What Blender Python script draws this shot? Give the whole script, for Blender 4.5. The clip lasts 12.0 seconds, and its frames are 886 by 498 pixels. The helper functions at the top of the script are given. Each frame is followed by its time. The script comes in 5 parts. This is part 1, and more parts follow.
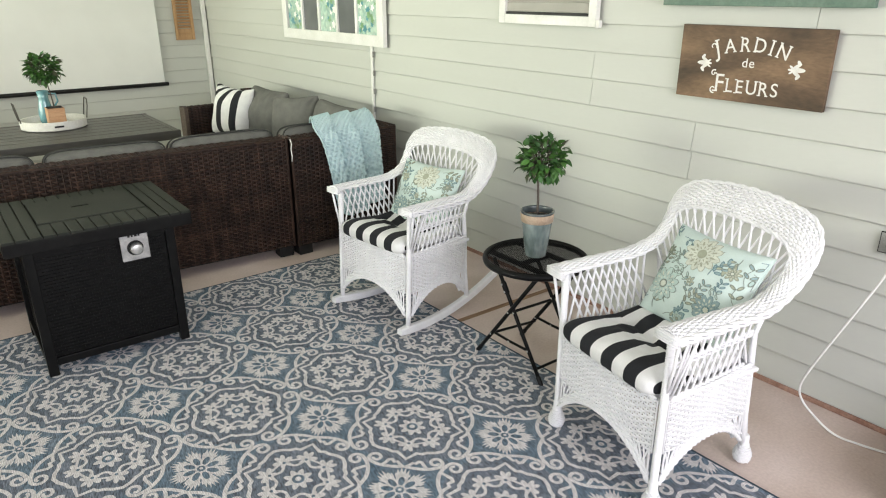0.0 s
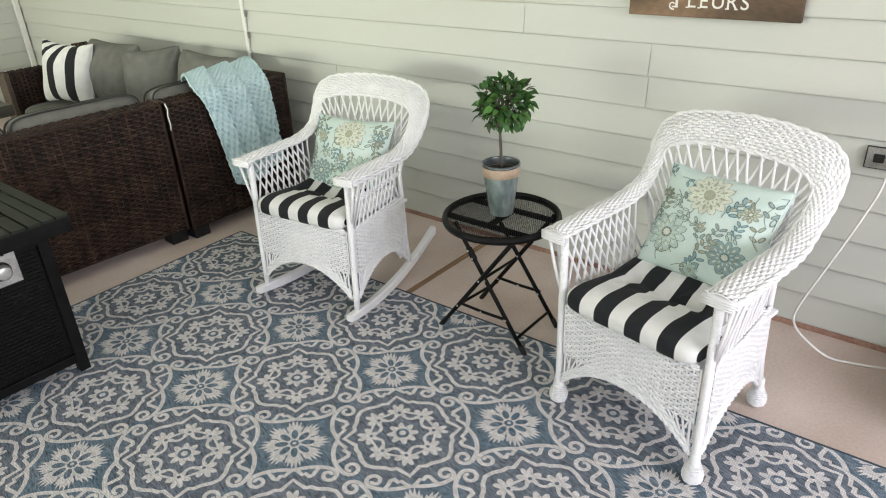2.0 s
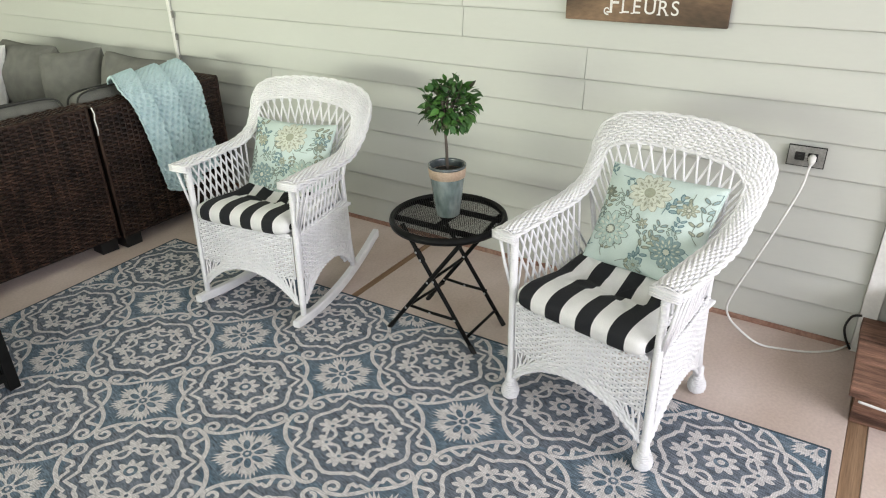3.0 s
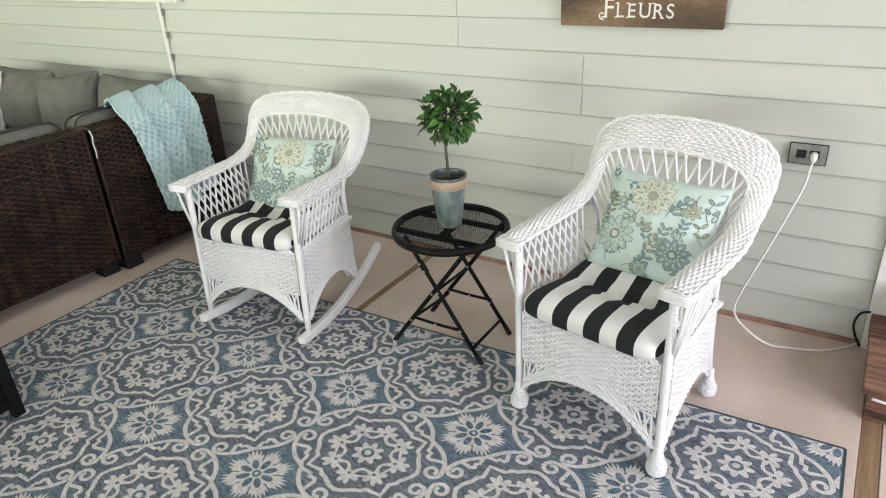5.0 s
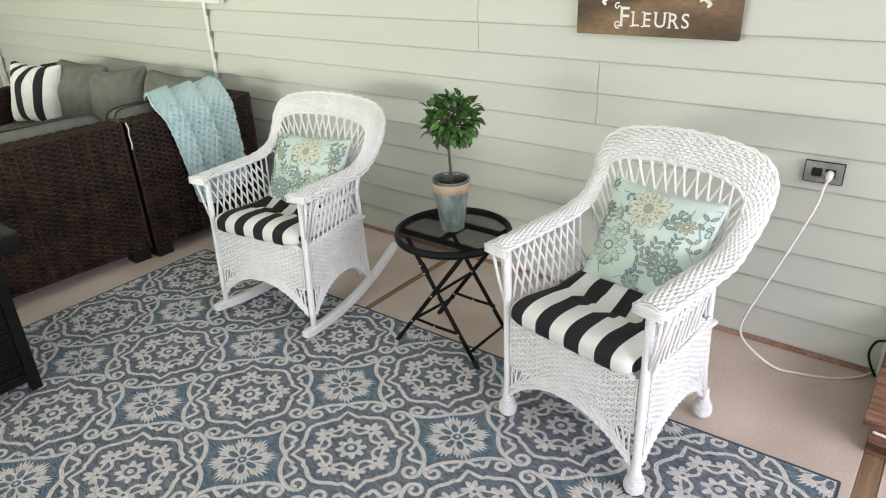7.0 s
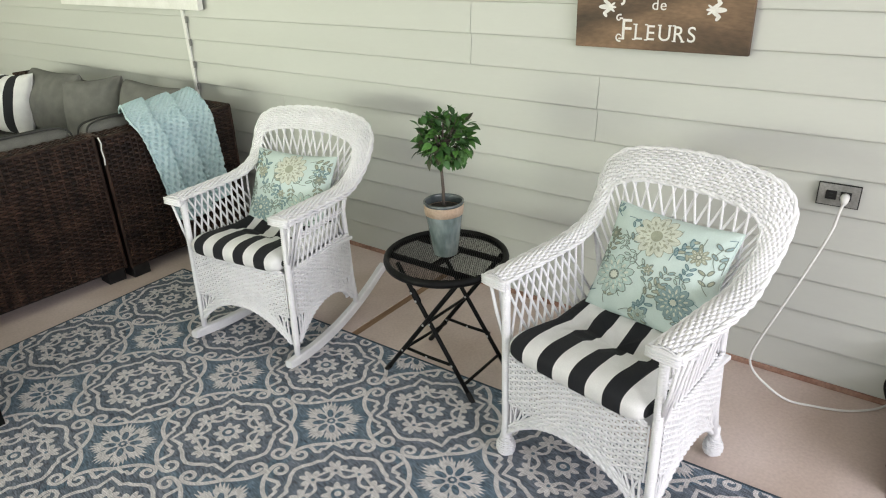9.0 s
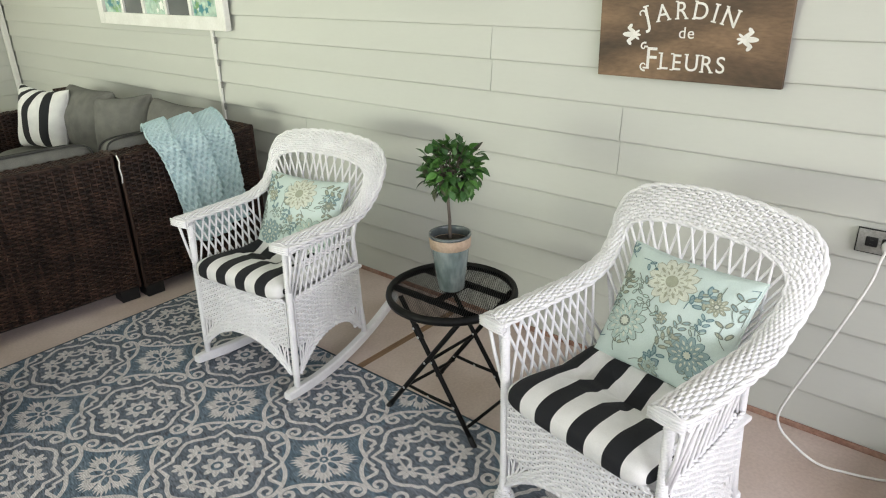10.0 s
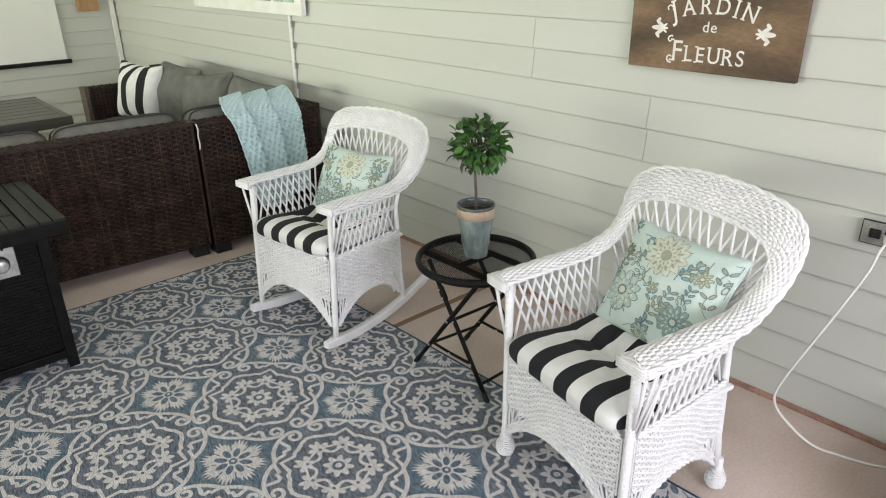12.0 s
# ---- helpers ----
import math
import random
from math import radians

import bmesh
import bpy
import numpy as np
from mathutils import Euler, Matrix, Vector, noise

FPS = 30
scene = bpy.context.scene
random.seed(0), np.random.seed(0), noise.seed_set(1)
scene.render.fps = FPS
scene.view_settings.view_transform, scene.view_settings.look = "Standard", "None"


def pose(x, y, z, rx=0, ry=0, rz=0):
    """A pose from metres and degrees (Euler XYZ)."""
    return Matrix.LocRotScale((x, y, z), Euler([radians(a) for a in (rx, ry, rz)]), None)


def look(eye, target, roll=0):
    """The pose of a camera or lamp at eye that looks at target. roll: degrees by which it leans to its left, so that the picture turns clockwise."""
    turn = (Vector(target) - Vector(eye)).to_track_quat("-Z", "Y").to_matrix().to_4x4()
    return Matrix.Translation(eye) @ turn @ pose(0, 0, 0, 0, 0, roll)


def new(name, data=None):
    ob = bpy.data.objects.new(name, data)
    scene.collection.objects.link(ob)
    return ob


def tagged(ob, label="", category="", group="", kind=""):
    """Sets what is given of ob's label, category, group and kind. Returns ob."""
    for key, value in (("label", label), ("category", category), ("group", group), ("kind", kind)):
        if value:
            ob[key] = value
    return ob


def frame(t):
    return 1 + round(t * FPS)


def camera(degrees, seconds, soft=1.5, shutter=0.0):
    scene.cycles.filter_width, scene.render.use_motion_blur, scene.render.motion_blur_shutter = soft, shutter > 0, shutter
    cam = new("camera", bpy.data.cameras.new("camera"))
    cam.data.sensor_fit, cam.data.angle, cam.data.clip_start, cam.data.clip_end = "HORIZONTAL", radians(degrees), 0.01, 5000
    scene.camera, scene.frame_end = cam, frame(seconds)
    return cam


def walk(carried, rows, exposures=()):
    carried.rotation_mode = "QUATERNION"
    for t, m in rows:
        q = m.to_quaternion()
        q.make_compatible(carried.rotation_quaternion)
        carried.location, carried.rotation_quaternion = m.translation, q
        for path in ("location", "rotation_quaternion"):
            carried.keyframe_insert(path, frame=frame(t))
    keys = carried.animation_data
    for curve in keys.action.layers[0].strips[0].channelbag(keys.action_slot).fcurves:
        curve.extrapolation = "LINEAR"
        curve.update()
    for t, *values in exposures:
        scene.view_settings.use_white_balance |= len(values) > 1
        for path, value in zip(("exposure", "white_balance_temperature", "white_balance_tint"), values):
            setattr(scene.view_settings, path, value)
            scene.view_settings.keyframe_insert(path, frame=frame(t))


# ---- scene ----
cam = camera(66.2, 12.0, 1.1)
PATH = [
    (0, (0.077, 0.006, 1.555), (1.21, 1.495, 0.848), -0.1),
    (0.5, (0.12, 0.137, 1.54), (1.33, 1.544, 0.792), 0.6),
    (1, (0.16, 0.323, 1.551), (1.434, 1.657, 0.779), 0.2),
    (1.5, (0.144, 0.464, 1.549), (1.434, 1.75, 0.723), -1.3),
    (2, (0.088, 0.581, 1.546), (1.455, 1.73, 0.646), -2.8),
    (2.5, (0.057, 0.62, 1.546), (1.512, 1.635, 0.622), -0.7),
    (3, (0.036, 0.631, 1.551), (1.528, 1.613, 0.651), -1.3),
    (5, (0.04, 0.647, 1.545), (1.543, 1.636, 0.674), -3.3),
    (5.5, (0.072, 0.599, 1.549), (1.575, 1.594, 0.683), -3.8),
    (6, (0.114, 0.524, 1.554), (1.593, 1.56, 0.694), -4.0),
    (6.5, (0.155, 0.455, 1.538), (1.572, 1.578, 0.685), -4.1),
    (8.5, (0.135, 0.502, 1.536), (1.575, 1.602, 0.691), 0.1),
    (9, (0.276, 0.578, 1.546), (1.712, 1.685, 0.702), -2.4),
    (9.5, (0.414, 0.59, 1.549), (1.849, 1.759, 0.792), -1.9),
    (10, (0.45, 0.558, 1.528), (1.831, 1.777, 0.749), -1.8),
    (10.5, (0.428, 0.445, 1.527), (1.707, 1.709, 0.651), -1.8),
    (11, (0.405, 0.315, 1.526), (1.624, 1.643, 0.658), -1.6),
    (11.5, (0.396, 0.267, 1.536), (1.624, 1.625, 0.732), -1.3),
    (12, (0.398, 0.27, 1.528), (1.619, 1.642, 0.736), -0.8),
]
EXPOSURES = ((0.0, -0.01), (2.0, -0.10), (5.0, -0.09), (6.5, -0.09), (8.5, -0.17), (12.0, -0.21))
walk(cam, [(t, look(eye, target, roll)) for t, eye, target, roll in PATH], EXPOSURES)


# ---- light ----
world = bpy.data.worlds.new("sky")
scene.world = world
world.use_nodes = True
wn = world.node_tree
sky = wn.nodes.new("ShaderNodeTexSky")
sky.sky_type = 'NISHITA'
sky.sun_disc = False
sky.sun_elevation = radians(48)
sky.sun_rotation = radians(200)
wn.nodes["Background"].inputs["Strength"].default_value = 0.10
wn.links.new(sky.outputs[0], wn.nodes["Background"].inputs["Color"])


def area_lamp(name, eye, target, sx, sy, watts, colour, spread=180):
    d = bpy.data.lights.new(name, 'AREA')
    d.spread = radians(spread)
    d.shape, d.size, d.size_y, d.energy, d.color = 'RECTANGLE', sx, sy, watts, colour
    ob = new(name, d)
    ob.matrix_world = look(eye, target)
    return ob


sun_data = bpy.data.lights.new("sun", 'SUN')
sun_data.energy, sun_data.angle, sun_data.color = 3.0, radians(0.6), (1.0, 0.94, 0.84)
sun = new("sun", sun_data)
sun.matrix_world = look((6.0, -3.0, 9.0), (0, 0, 0))
# added area lamps stand in for daylight from the two unseen open sides
area_lamp("sky_side", (-2.75, -0.9, 1.98), (2.0, 1.4, 0.9), 3.2, 0.75, 34, (0.97, 0.95, 1.0))
area_lamp("garden_side", (-2.75, 4.6, 1.20), (2.0, 4.6, 3.0), 5.4, 0.75, 118, (0.97, 1.0, 0.82), 95)
area_lamp("sky_end", (0.55, -2.45, 1.86), (1.50, 2.2, 0.8), 3.0, 0.95, 142, (0.96, 0.94, 1.0))


# ---- materials ----
def make_mat(name, c1, c2, scale=8.0, rough=0.6, bump=0.0, bump_scale=60.0, metal=0.0, fine=0.0, vary=0.0, stretch=(1, 1, 1), coat=0.0, island=0.0):
    """Two colours mixed by noise at one scale, fine grain at another, random shade per object or island."""
    m = bpy.data.materials.new(name)
    m.use_nodes = True
    nt = m.node_tree
    b = nt.nodes["Principled BSDF"]
    b.inputs["Roughness"].default_value = rough
    b.inputs["Metallic"].default_value = metal
    b.inputs["Coat Weight"].default_value = coat
    tc = nt.nodes.new("ShaderNodeTexCoord")
    mp = nt.nodes.new("ShaderNodeMapping")
    mp.inputs["Scale"].default_value = stretch
    nt.links.new(tc.outputs["Object"], mp.inputs[0])
    n1 = nt.nodes.new("ShaderNodeTexNoise")
    n1.inputs["Scale"].default_value, n1.inputs["Detail"].default_value = scale, 6
    nt.links.new(mp.outputs[0], n1.inputs["Vector"])
    ramp = nt.nodes.new("ShaderNodeValToRGB")
    ramp.color_ramp.elements[0].position, ramp.color_ramp.elements[1].position = 0.32, 0.68
    ramp.color_ramp.elements[0].color, ramp.color_ramp.elements[1].color = (*c1, 1), (*c2, 1)
    nt.links.new(n1.outputs["Fac"], ramp.inputs[0])
    col = ramp.outputs[0]
    n2 = nt.nodes.new("ShaderNodeTexNoise")
    n2.inputs["Scale"].default_value, n2.inputs["Detail"].default_value = bump_scale, 4
    nt.links.new(mp.outputs[0], n2.inputs["Vector"])

    def shade(col, socket, amount, grain=False):
        mr = nt.nodes.new("ShaderNodeMapRange")
        if grain:
            mr.inputs["From Min"].default_value, mr.inputs["From Max"].default_value = 0.30, 0.70
        mr.inputs["To Min"].default_value, mr.inputs["To Max"].default_value = 1 - amount, 1 + amount
        nt.links.new(socket, mr.inputs[0])
        mx = nt.nodes.new("ShaderNodeVectorMath")
        mx.operation = 'SCALE'
        nt.links.new(col, mx.inputs[0])
        nt.links.new(mr.outputs[0], mx.inputs["Scale"])
        return mx.outputs[0]
    if fine:
        col = shade(col, n2.outputs["Fac"], fine, True)
    if vary:
        oi = nt.nodes.new("ShaderNodeObjectInfo")
        col = shade(col, oi.outputs["Random"], vary)
    if island:
        ge = nt.nodes.new("ShaderNodeNewGeometry")
        col = shade(col, ge.outputs["Random Per Island"], island)
    nt.links.new(col, b.inputs["Base Color"])
    if bump:
        bp = nt.nodes.new("ShaderNodeBump")
        bp.inputs["Strength"].default_value, bp.inputs["Distance"].default_value = bump, 0.004
        nt.links.new(n2.outputs["Fac"], bp.inputs["Height"])
        nt.links.new(bp.outputs[0], b.inputs["Normal"])
    return m


SIDING = make_mat("vinyl_siding", (0.515, 0.53, 0.485), (0.555, 0.57, 0.525), 1.2, 0.5, 0.06, 60, fine=0.008, vary=0.012, stretch=(1, 0.4, 2))
SIDING_FAR = make_mat("vinyl_siding_end", (0.515, 0.53, 0.485), (0.555, 0.57, 0.525), 1.2, 0.5, 0.06, 60, fine=0.008, vary=0.012, stretch=(0.4, 1, 2))
WHITE_TRIM = make_mat("white_painted_trim", (0.72, 0.72, 0.68), (0.80, 0.80, 0.77), 9, 0.45, 0.1, 80, fine=0.04)
CONCRETE = make_mat("stained_concrete", (0.48, 0.38, 0.325), (0.65, 0.545, 0.505), 1.9, 0.75, 0.25, 90, fine=0.07, vary=0.05)
JOINT_WOOD = make_mat("weathered_joint_board", (0.19, 0.11, 0.06), (0.31, 0.20, 0.12), 10, 0.8, 0.4, 60, fine=0.2, stretch=(0.2, 4, 1))
LEDGE = make_mat("red_brown_ledge", (0.26, 0.14, 0.10), (0.38, 0.24, 0.18), 14, 0.85, 0.5, 80, fine=0.2)
CEILING = make_mat("ceiling_boards", (0.66, 0.66, 0.62), (0.72, 0.72, 0.68), 3, 0.6)
GRASS = make_mat("lawn", (0.05, 0.10, 0.025), (0.10, 0.16, 0.045), 1.4, 0.9, 0.4, 30, fine=0.3)
RUG_BLUE = make_mat("rug_blue_yarn", (0.088, 0.137, 0.186), (0.154, 0.196, 0.246), 4, 0.95, 0.9, 40, fine=0.6, stretch=(1.2, 5, 1))
RUG_GREY = make_mat("rug_grey_yarn", (0.100, 0.124, 0.160), (0.160, 0.180, 0.220), 4, 0.95, 0.9, 40, fine=0.6, stretch=(1.2, 5, 1))
RUG_CREAM = make_mat("rug_cream_yarn", (0.55, 0.53, 0.54), (0.65, 0.63, 0.635), 8, 0.95, 0.9, 60, fine=0.28, stretch=(1.2, 5, 1))


def ribbed(m, period, amount):
    """Fine stitch ridges across a woven surface, their light and shade painted into the colour."""
    nt = m.node_tree
    b = nt.nodes["Principled BSDF"]
    src = b.inputs["Base Color"].links[0].from_socket
    tc = nt.nodes.new("ShaderNodeTexCoord")
    for direction in ('X', 'Y'):
        wave = nt.nodes.new("ShaderNodeTexWave")
        wave.wave_type, wave.bands_direction = 'BANDS', direction
        wave.inputs["Scale"].default_value = 0.314 / period
        wave.inputs["Distortion"].default_value, wave.inputs["Detail Scale"].default_value = 1.5, 3.0
        nt.links.new(tc.outputs["Object"], wave.inputs["Vector"])
        mr = nt.nodes.new("ShaderNodeMapRange")
        mr.inputs["To Min"].default_value, mr.inputs["To Max"].default_value = 1 - amount, 1 + amount
        nt.links.new(wave.outputs["Fac"], mr.inputs[0])
        mx = nt.nodes.new("ShaderNodeVectorMath")
        mx.operation = 'SCALE'
        nt.links.new(src, mx.inputs[0])
        nt.links.new(mr.outputs[0], mx.inputs["Scale"])
        src = mx.outputs[0]
    nt.links.new(src, b.inputs["Base Color"])


for m_ in (RUG_BLUE, RUG_GREY, RUG_CREAM):
    ribbed(m_, 0.0065, 0.11)
# the yarn's streaks run slantwise over the rug
for m_ in (RUG_BLUE, RUG_GREY, RUG_CREAM):
    for nd in m_.node_tree.nodes:
        if nd.type == 'MAPPING':
            nd.vector_type = 'TEXTURE'
            nd.inputs["Rotation"].default_value = (0, 0, radians(-105))
            nd.inputs["Scale"].default_value = (1 / 1.2, 1 / 5, 1)
BROWN_WICKER = make_mat("brown_resin_wicker", (0.0090, 0.0046, 0.0031), (0.048, 0.0255, 0.0175), 7, 0.5, island=0.45, stretch=(4, 4, 1))
BROWN_CORE = make_mat("dark_sofa_frame", (0.008, 0.006, 0.005), (0.014, 0.010, 0.008), 10, 0.7)
GREY_CLOTH = make_mat("grey_outdoor_fabric", (0.125, 0.125, 0.115), (0.165, 0.164, 0.150), 14, 0.9, 0.5, 420, fine=0.15)
BLACK_STEEL = make_mat("black_powder_coat", (0.005, 0.005, 0.005), (0.009, 0.009, 0.009), 30, 0.42, 0.15, 300, fine=0.1)
TOP_STEEL = make_mat("green_black_steel_top", (0.013, 0.016, 0.012), (0.021, 0.024, 0.018), 8, 0.5, 0.1, 300, fine=0.1)
SHADE_GAP = make_mat("painted_gap_shade", (0.22, 0.22, 0.20), (0.30, 0.30, 0.275), 40, 0.9, 0.2, 200)
PLASTIC_BLACK = make_mat("black_plastic", (0.008, 0.008, 0.008), (0.014, 0.014, 0.014), 20, 0.5)
SILVER = make_mat("brushed_silver_plate", (0.42, 0.42, 0.42), (0.62, 0.62, 0.61), 30, 0.35, 0.1, 200, metal=0.7, fine=0.1)
WHITE_WICKER = make_mat("white_painted_wicker", (0.77, 0.77, 0.785), (0.84, 0.84, 0.855), 18, 0.5, 0.25, 160, fine=0.04, island=0.03)
BLACK_CLOTH = make_mat("black_cotton", (0.008, 0.009, 0.011), (0.014, 0.015, 0.018), 20, 0.9, 0.4, 500)
SIGN_WOOD = make_mat("dark_stained_board", (0.036, 0.021, 0.011), (0.225, 0.140, 0.078), 3.6, 0.6, 0.3, 60, fine=0.16, stretch=(1, 0.7, 2.2))
WHITE_PAINT = make_mat("white_brush_paint", (0.70, 0.69, 0.64), (0.82, 0.81, 0.77), 30, 0.7, fine=0.08, bump_scale=200)
GREEN_PAINT = make_mat("faded_green_paint", (0.10, 0.17, 0.13), (0.15, 0.22, 0.17), 12, 0.6, 0.2, 90, fine=0.12)
STEP_WOOD = make_mat("weathered_red_brown_timber", (0.060, 0.027, 0.016), (0.29, 0.155, 0.105), 6, 0.75, 0.6, 60, fine=0.35, vary=0.1, stretch=(7, 0.6, 7))
TABLE_WOOD = make_mat("dark_grey_table_slats", (0.030, 0.028, 0.023), (0.056, 0.052, 0.042), 8, 0.4, 0.2, 80, fine=0.15, vary=0.1, stretch=(0.5, 5, 5))
SCREEN_WHITE = make_mat("projector_screen_cloth", (0.80, 0.81, 0.78), (0.84, 0.85, 0.82), 3, 0.85)
BAMBOO = make_mat("honey_wood", (0.36, 0.20, 0.085), (0.48, 0.29, 0.14), 12, 0.55, 0.2, 80, fine=0.1, stretch=(4, 4, 0.6))

for m_, level in ((BLACK_STEEL, 0.12), (TOP_STEEL, 0.22), (BROWN_CORE, 0.2), (BROWN_WICKER, 0.3), (PLASTIC_BLACK, 0.3)):
    m_.node_tree.nodes["Principled BSDF"].inputs["Specular IOR Level"].default_value = level


# ---- mesh helpers ----
class Shape:
    """Gathers vertices and faces for one mesh."""

    def __init__(self):
        self.v, self.f = [], []

    def add(self, verts, faces):
        n = len(self.v)
        self.v.extend([tuple(p) for p in verts])
        self.f.extend([tuple(i + n for i in f) for f in faces])
        return self

    def box(self, x0, x1, y0, y1, z0, z1, bevel=0.0, m=None):
        bm = bmesh.new()
        bmesh.ops.create_cube(bm, size=1)
        for v in bm.verts:
            v.co = Vector(((x0 + x1) / 2 + v.co.x * (x1 - x0), (y0 + y1) / 2 + v.co.y * (y1 - y0), (z0 + z1) / 2 + v.co.z * (z1 - z0)))
        if bevel:
            bmesh.ops.bevel(bm, geom=bm.edges[:], offset=bevel, segments=2, affect='EDGES', profile=0.6)
        bm.verts.ensure_lookup_table()
        self.add([(m @ v.co if m else v.co) for v in bm.verts], [[v.index for v in f.verts] for f in bm.faces])
        bm.free()
        return self

    def tube(self, pts, r, sides=5, flat=1.0, up=None, caps=True):
        """A tube along points; r a number or one per point; flat squashes it along the up direction, which may turn from point to point."""
        pts = [Vector(p) for p in pts]
        n = len(pts)
        rr = r if hasattr(r, "__len__") else [r] * n
        turning = up is not None and hasattr(up[0], "__len__")
        ref = Vector(up) if up is not None and not turning else None
        side = None
        vs = []
        for i, p in enumerate(pts):
            t = (pts[min(i + 1, n - 1)] - pts[max(i - 1, 0)])
            t = t.normalized() if t.length > 1e-9 else Vector((0, 0, 1))
            if turning:
                ref = Vector(up[i])
            if ref is not None:
                a = ref.cross(t)
            elif side is None:
                a = t.cross(Vector((0, 0, 1)) if abs(t.z) < 0.9 else Vector((1, 0, 0)))
            else:
                a = side - t * side.dot(t)
            if a.length < 1e-6:
                a = t.orthogonal()
            a.normalize()
            side = a
            b = t.cross(a)
            for k in range(sides):
                w = 2 * math.pi * (k + 0.5) / sides
                vs.append(p + a * (math.cos(w) * rr[i]) + b * (math.sin(w) * rr[i] * flat))
        fs = []
        for i in range(n - 1):
            for k in range(sides):
                k2 = (k + 1) % sides
                fs.append((i * sides + k, i * sides + k2, (i + 1) * sides + k2, (i + 1) * sides + k))
        if caps:
            fs.append(tuple(range(sides - 1, -1, -1)))
            fs.append(tuple((n - 1) * sides + k for k in range(sides)))
        return self.add(vs, fs)

    def lathe(self, profile, centre=(0, 0, 0), sides=24):
        """profile: rows of radius and height."""
        cx, cy, cz = centre
        vs = [(cx + r * math.cos(2 * math.pi * k / sides), cy + r * math.sin(2 * math.pi * k / sides), cz + z) for r, z in profile for k in range(sides)]
        fs = []
        for i in range(len(profile) - 1):
            for k in range(sides):
                k2 = (k + 1) % sides
                fs.append((i * sides + k, i * sides + k2, (i + 1) * sides + k2, (i + 1) * sides + k))
        return self.add(vs, fs)

    def grid(self, fn, nu, nv, close_u=False):
        vs = [fn(i / nu, j / nv) for i in range(nu + (0 if close_u else 1)) for j in range(nv + 1)]
        fs = []
        cols = nu if close_u else nu + 1
        for i in range(nu):
            i2 = (i + 1) % cols
            for j in range(nv):
                fs.append((i * (nv + 1) + j, i2 * (nv + 1) + j, i2 * (nv + 1) + j + 1, i * (nv + 1) + j + 1))
        return self.add(vs, fs)

    def mesh(self, name, material, smooth=False):
        me = bpy.data.meshes.new(name)
        me.from_pydata(self.v, [], self.f)
        me.materials.append(material)
        if smooth:
            me.shade_smooth()
        me.update()
        return me


def part(name, shape, material, parent=None, label="", smooth=False, m=None):
    me = shape if isinstance(shape, bpy.types.Mesh) else shape.mesh(name, material, smooth)
    ob = new(name, me)
    if parent is not None:
        ob.parent = parent
    if m is not None:
        ob.matrix_basis = m
    if label:
        ob["label"] = label
    return ob


def thing(name, label, category, m=None, group="", kind=""):
    ob = new(name)
    ob.empty_display_size = 0.1
    if m is not None:
        ob.matrix_basis = m
    return tagged(ob, label, category, group, kind)


# ---- structure ----
WALL, END, BACK, SIDE = 2.69, 7.60, -2.60, -2.90
ROOF = 2.50
COURSE, FIRST = 0.1268, 0.020

# garden outside, one sheet
tagged(part("ground", Shape().add([(-300, -300, -0.25), (300, -300, -0.25), (300, 300, -0.25), (-300, 300, -0.25)], [(0, 1, 2, 3)]), GRASS), "green lawn round the porch", "ground", kind="structure")

floor = tagged(part("floor", Shape().box(SIDE - 0.2, WALL + 0.25, BACK - 0.2, END + 0.2, -0.22, -0.012), CONCRETE), "tan stained concrete porch slab with timber joints", "floor", kind="structure")
JOINTS = (0.448, 2.418, 4.388, 6.358)
edges = (BACK - 0.2, *JOINTS, END + 0.2)
HALF = {0.448: 0.028}
for a, b in zip(edges[:-1], edges[1:]):
    part("slab", Shape().box(SIDE - 0.2, WALL + 0.20, a + HALF.get(a, 0.017) + 0.002, b - HALF.get(b, 0.017) - 0.002, -0.010, 0.0, 0.003), CONCRETE, floor)
for y in JOINTS:
    part("joint_board", Shape().box(SIDE - 0.2, WALL + 0.20, y - HALF.get(y, 0.017), y + HALF.get(y, 0.017), -0.010, -0.003), JOINT_WOOD, floor, "weathered timber expansion joint")

wall_right = tagged(part("wall_east", Shape().box(WALL + 0.012, WALL + 0.20, BACK - 0.2, END + 0.2, 0.0, ROOF), SIDING), "house wall clad in pale grey-green vinyl siding", "wall", kind="structure")
wall_end = tagged(part("wall_north", Shape().box(SIDE - 0.2, WALL, END + 0.012, END + 0.20, 0.0, ROOF), SIDING_FAR), "end wall clad in pale grey-green vinyl siding", "wall", kind="structure")


def siding_panel(length):
    """Double-course panel: two lapped clapboards, lying along y, face towards -x."""
    s = Shape()
    prof = []
    for c in (0, 1):
        z = c * COURSE
        prof += [(0.004, z), (-0.008, z + 0.0005), (-0.0112, z + 0.003), (-0.0118, z + 0.008), (0.001, z + COURSE - 0.0015)]
    prof.append((0.004, 2 * COURSE - 0.001))
    vs = [(x, y, z) for y in (0.0, length) for x, z in prof]
    n = len(prof)
    fs = [(i, i + 1, n + i + 1, n + i) for i in range(n - 1)] + [tuple(range(n - 1, -1, -1)), tuple(range(n, 2 * n))]
    return s.add(vs, fs)


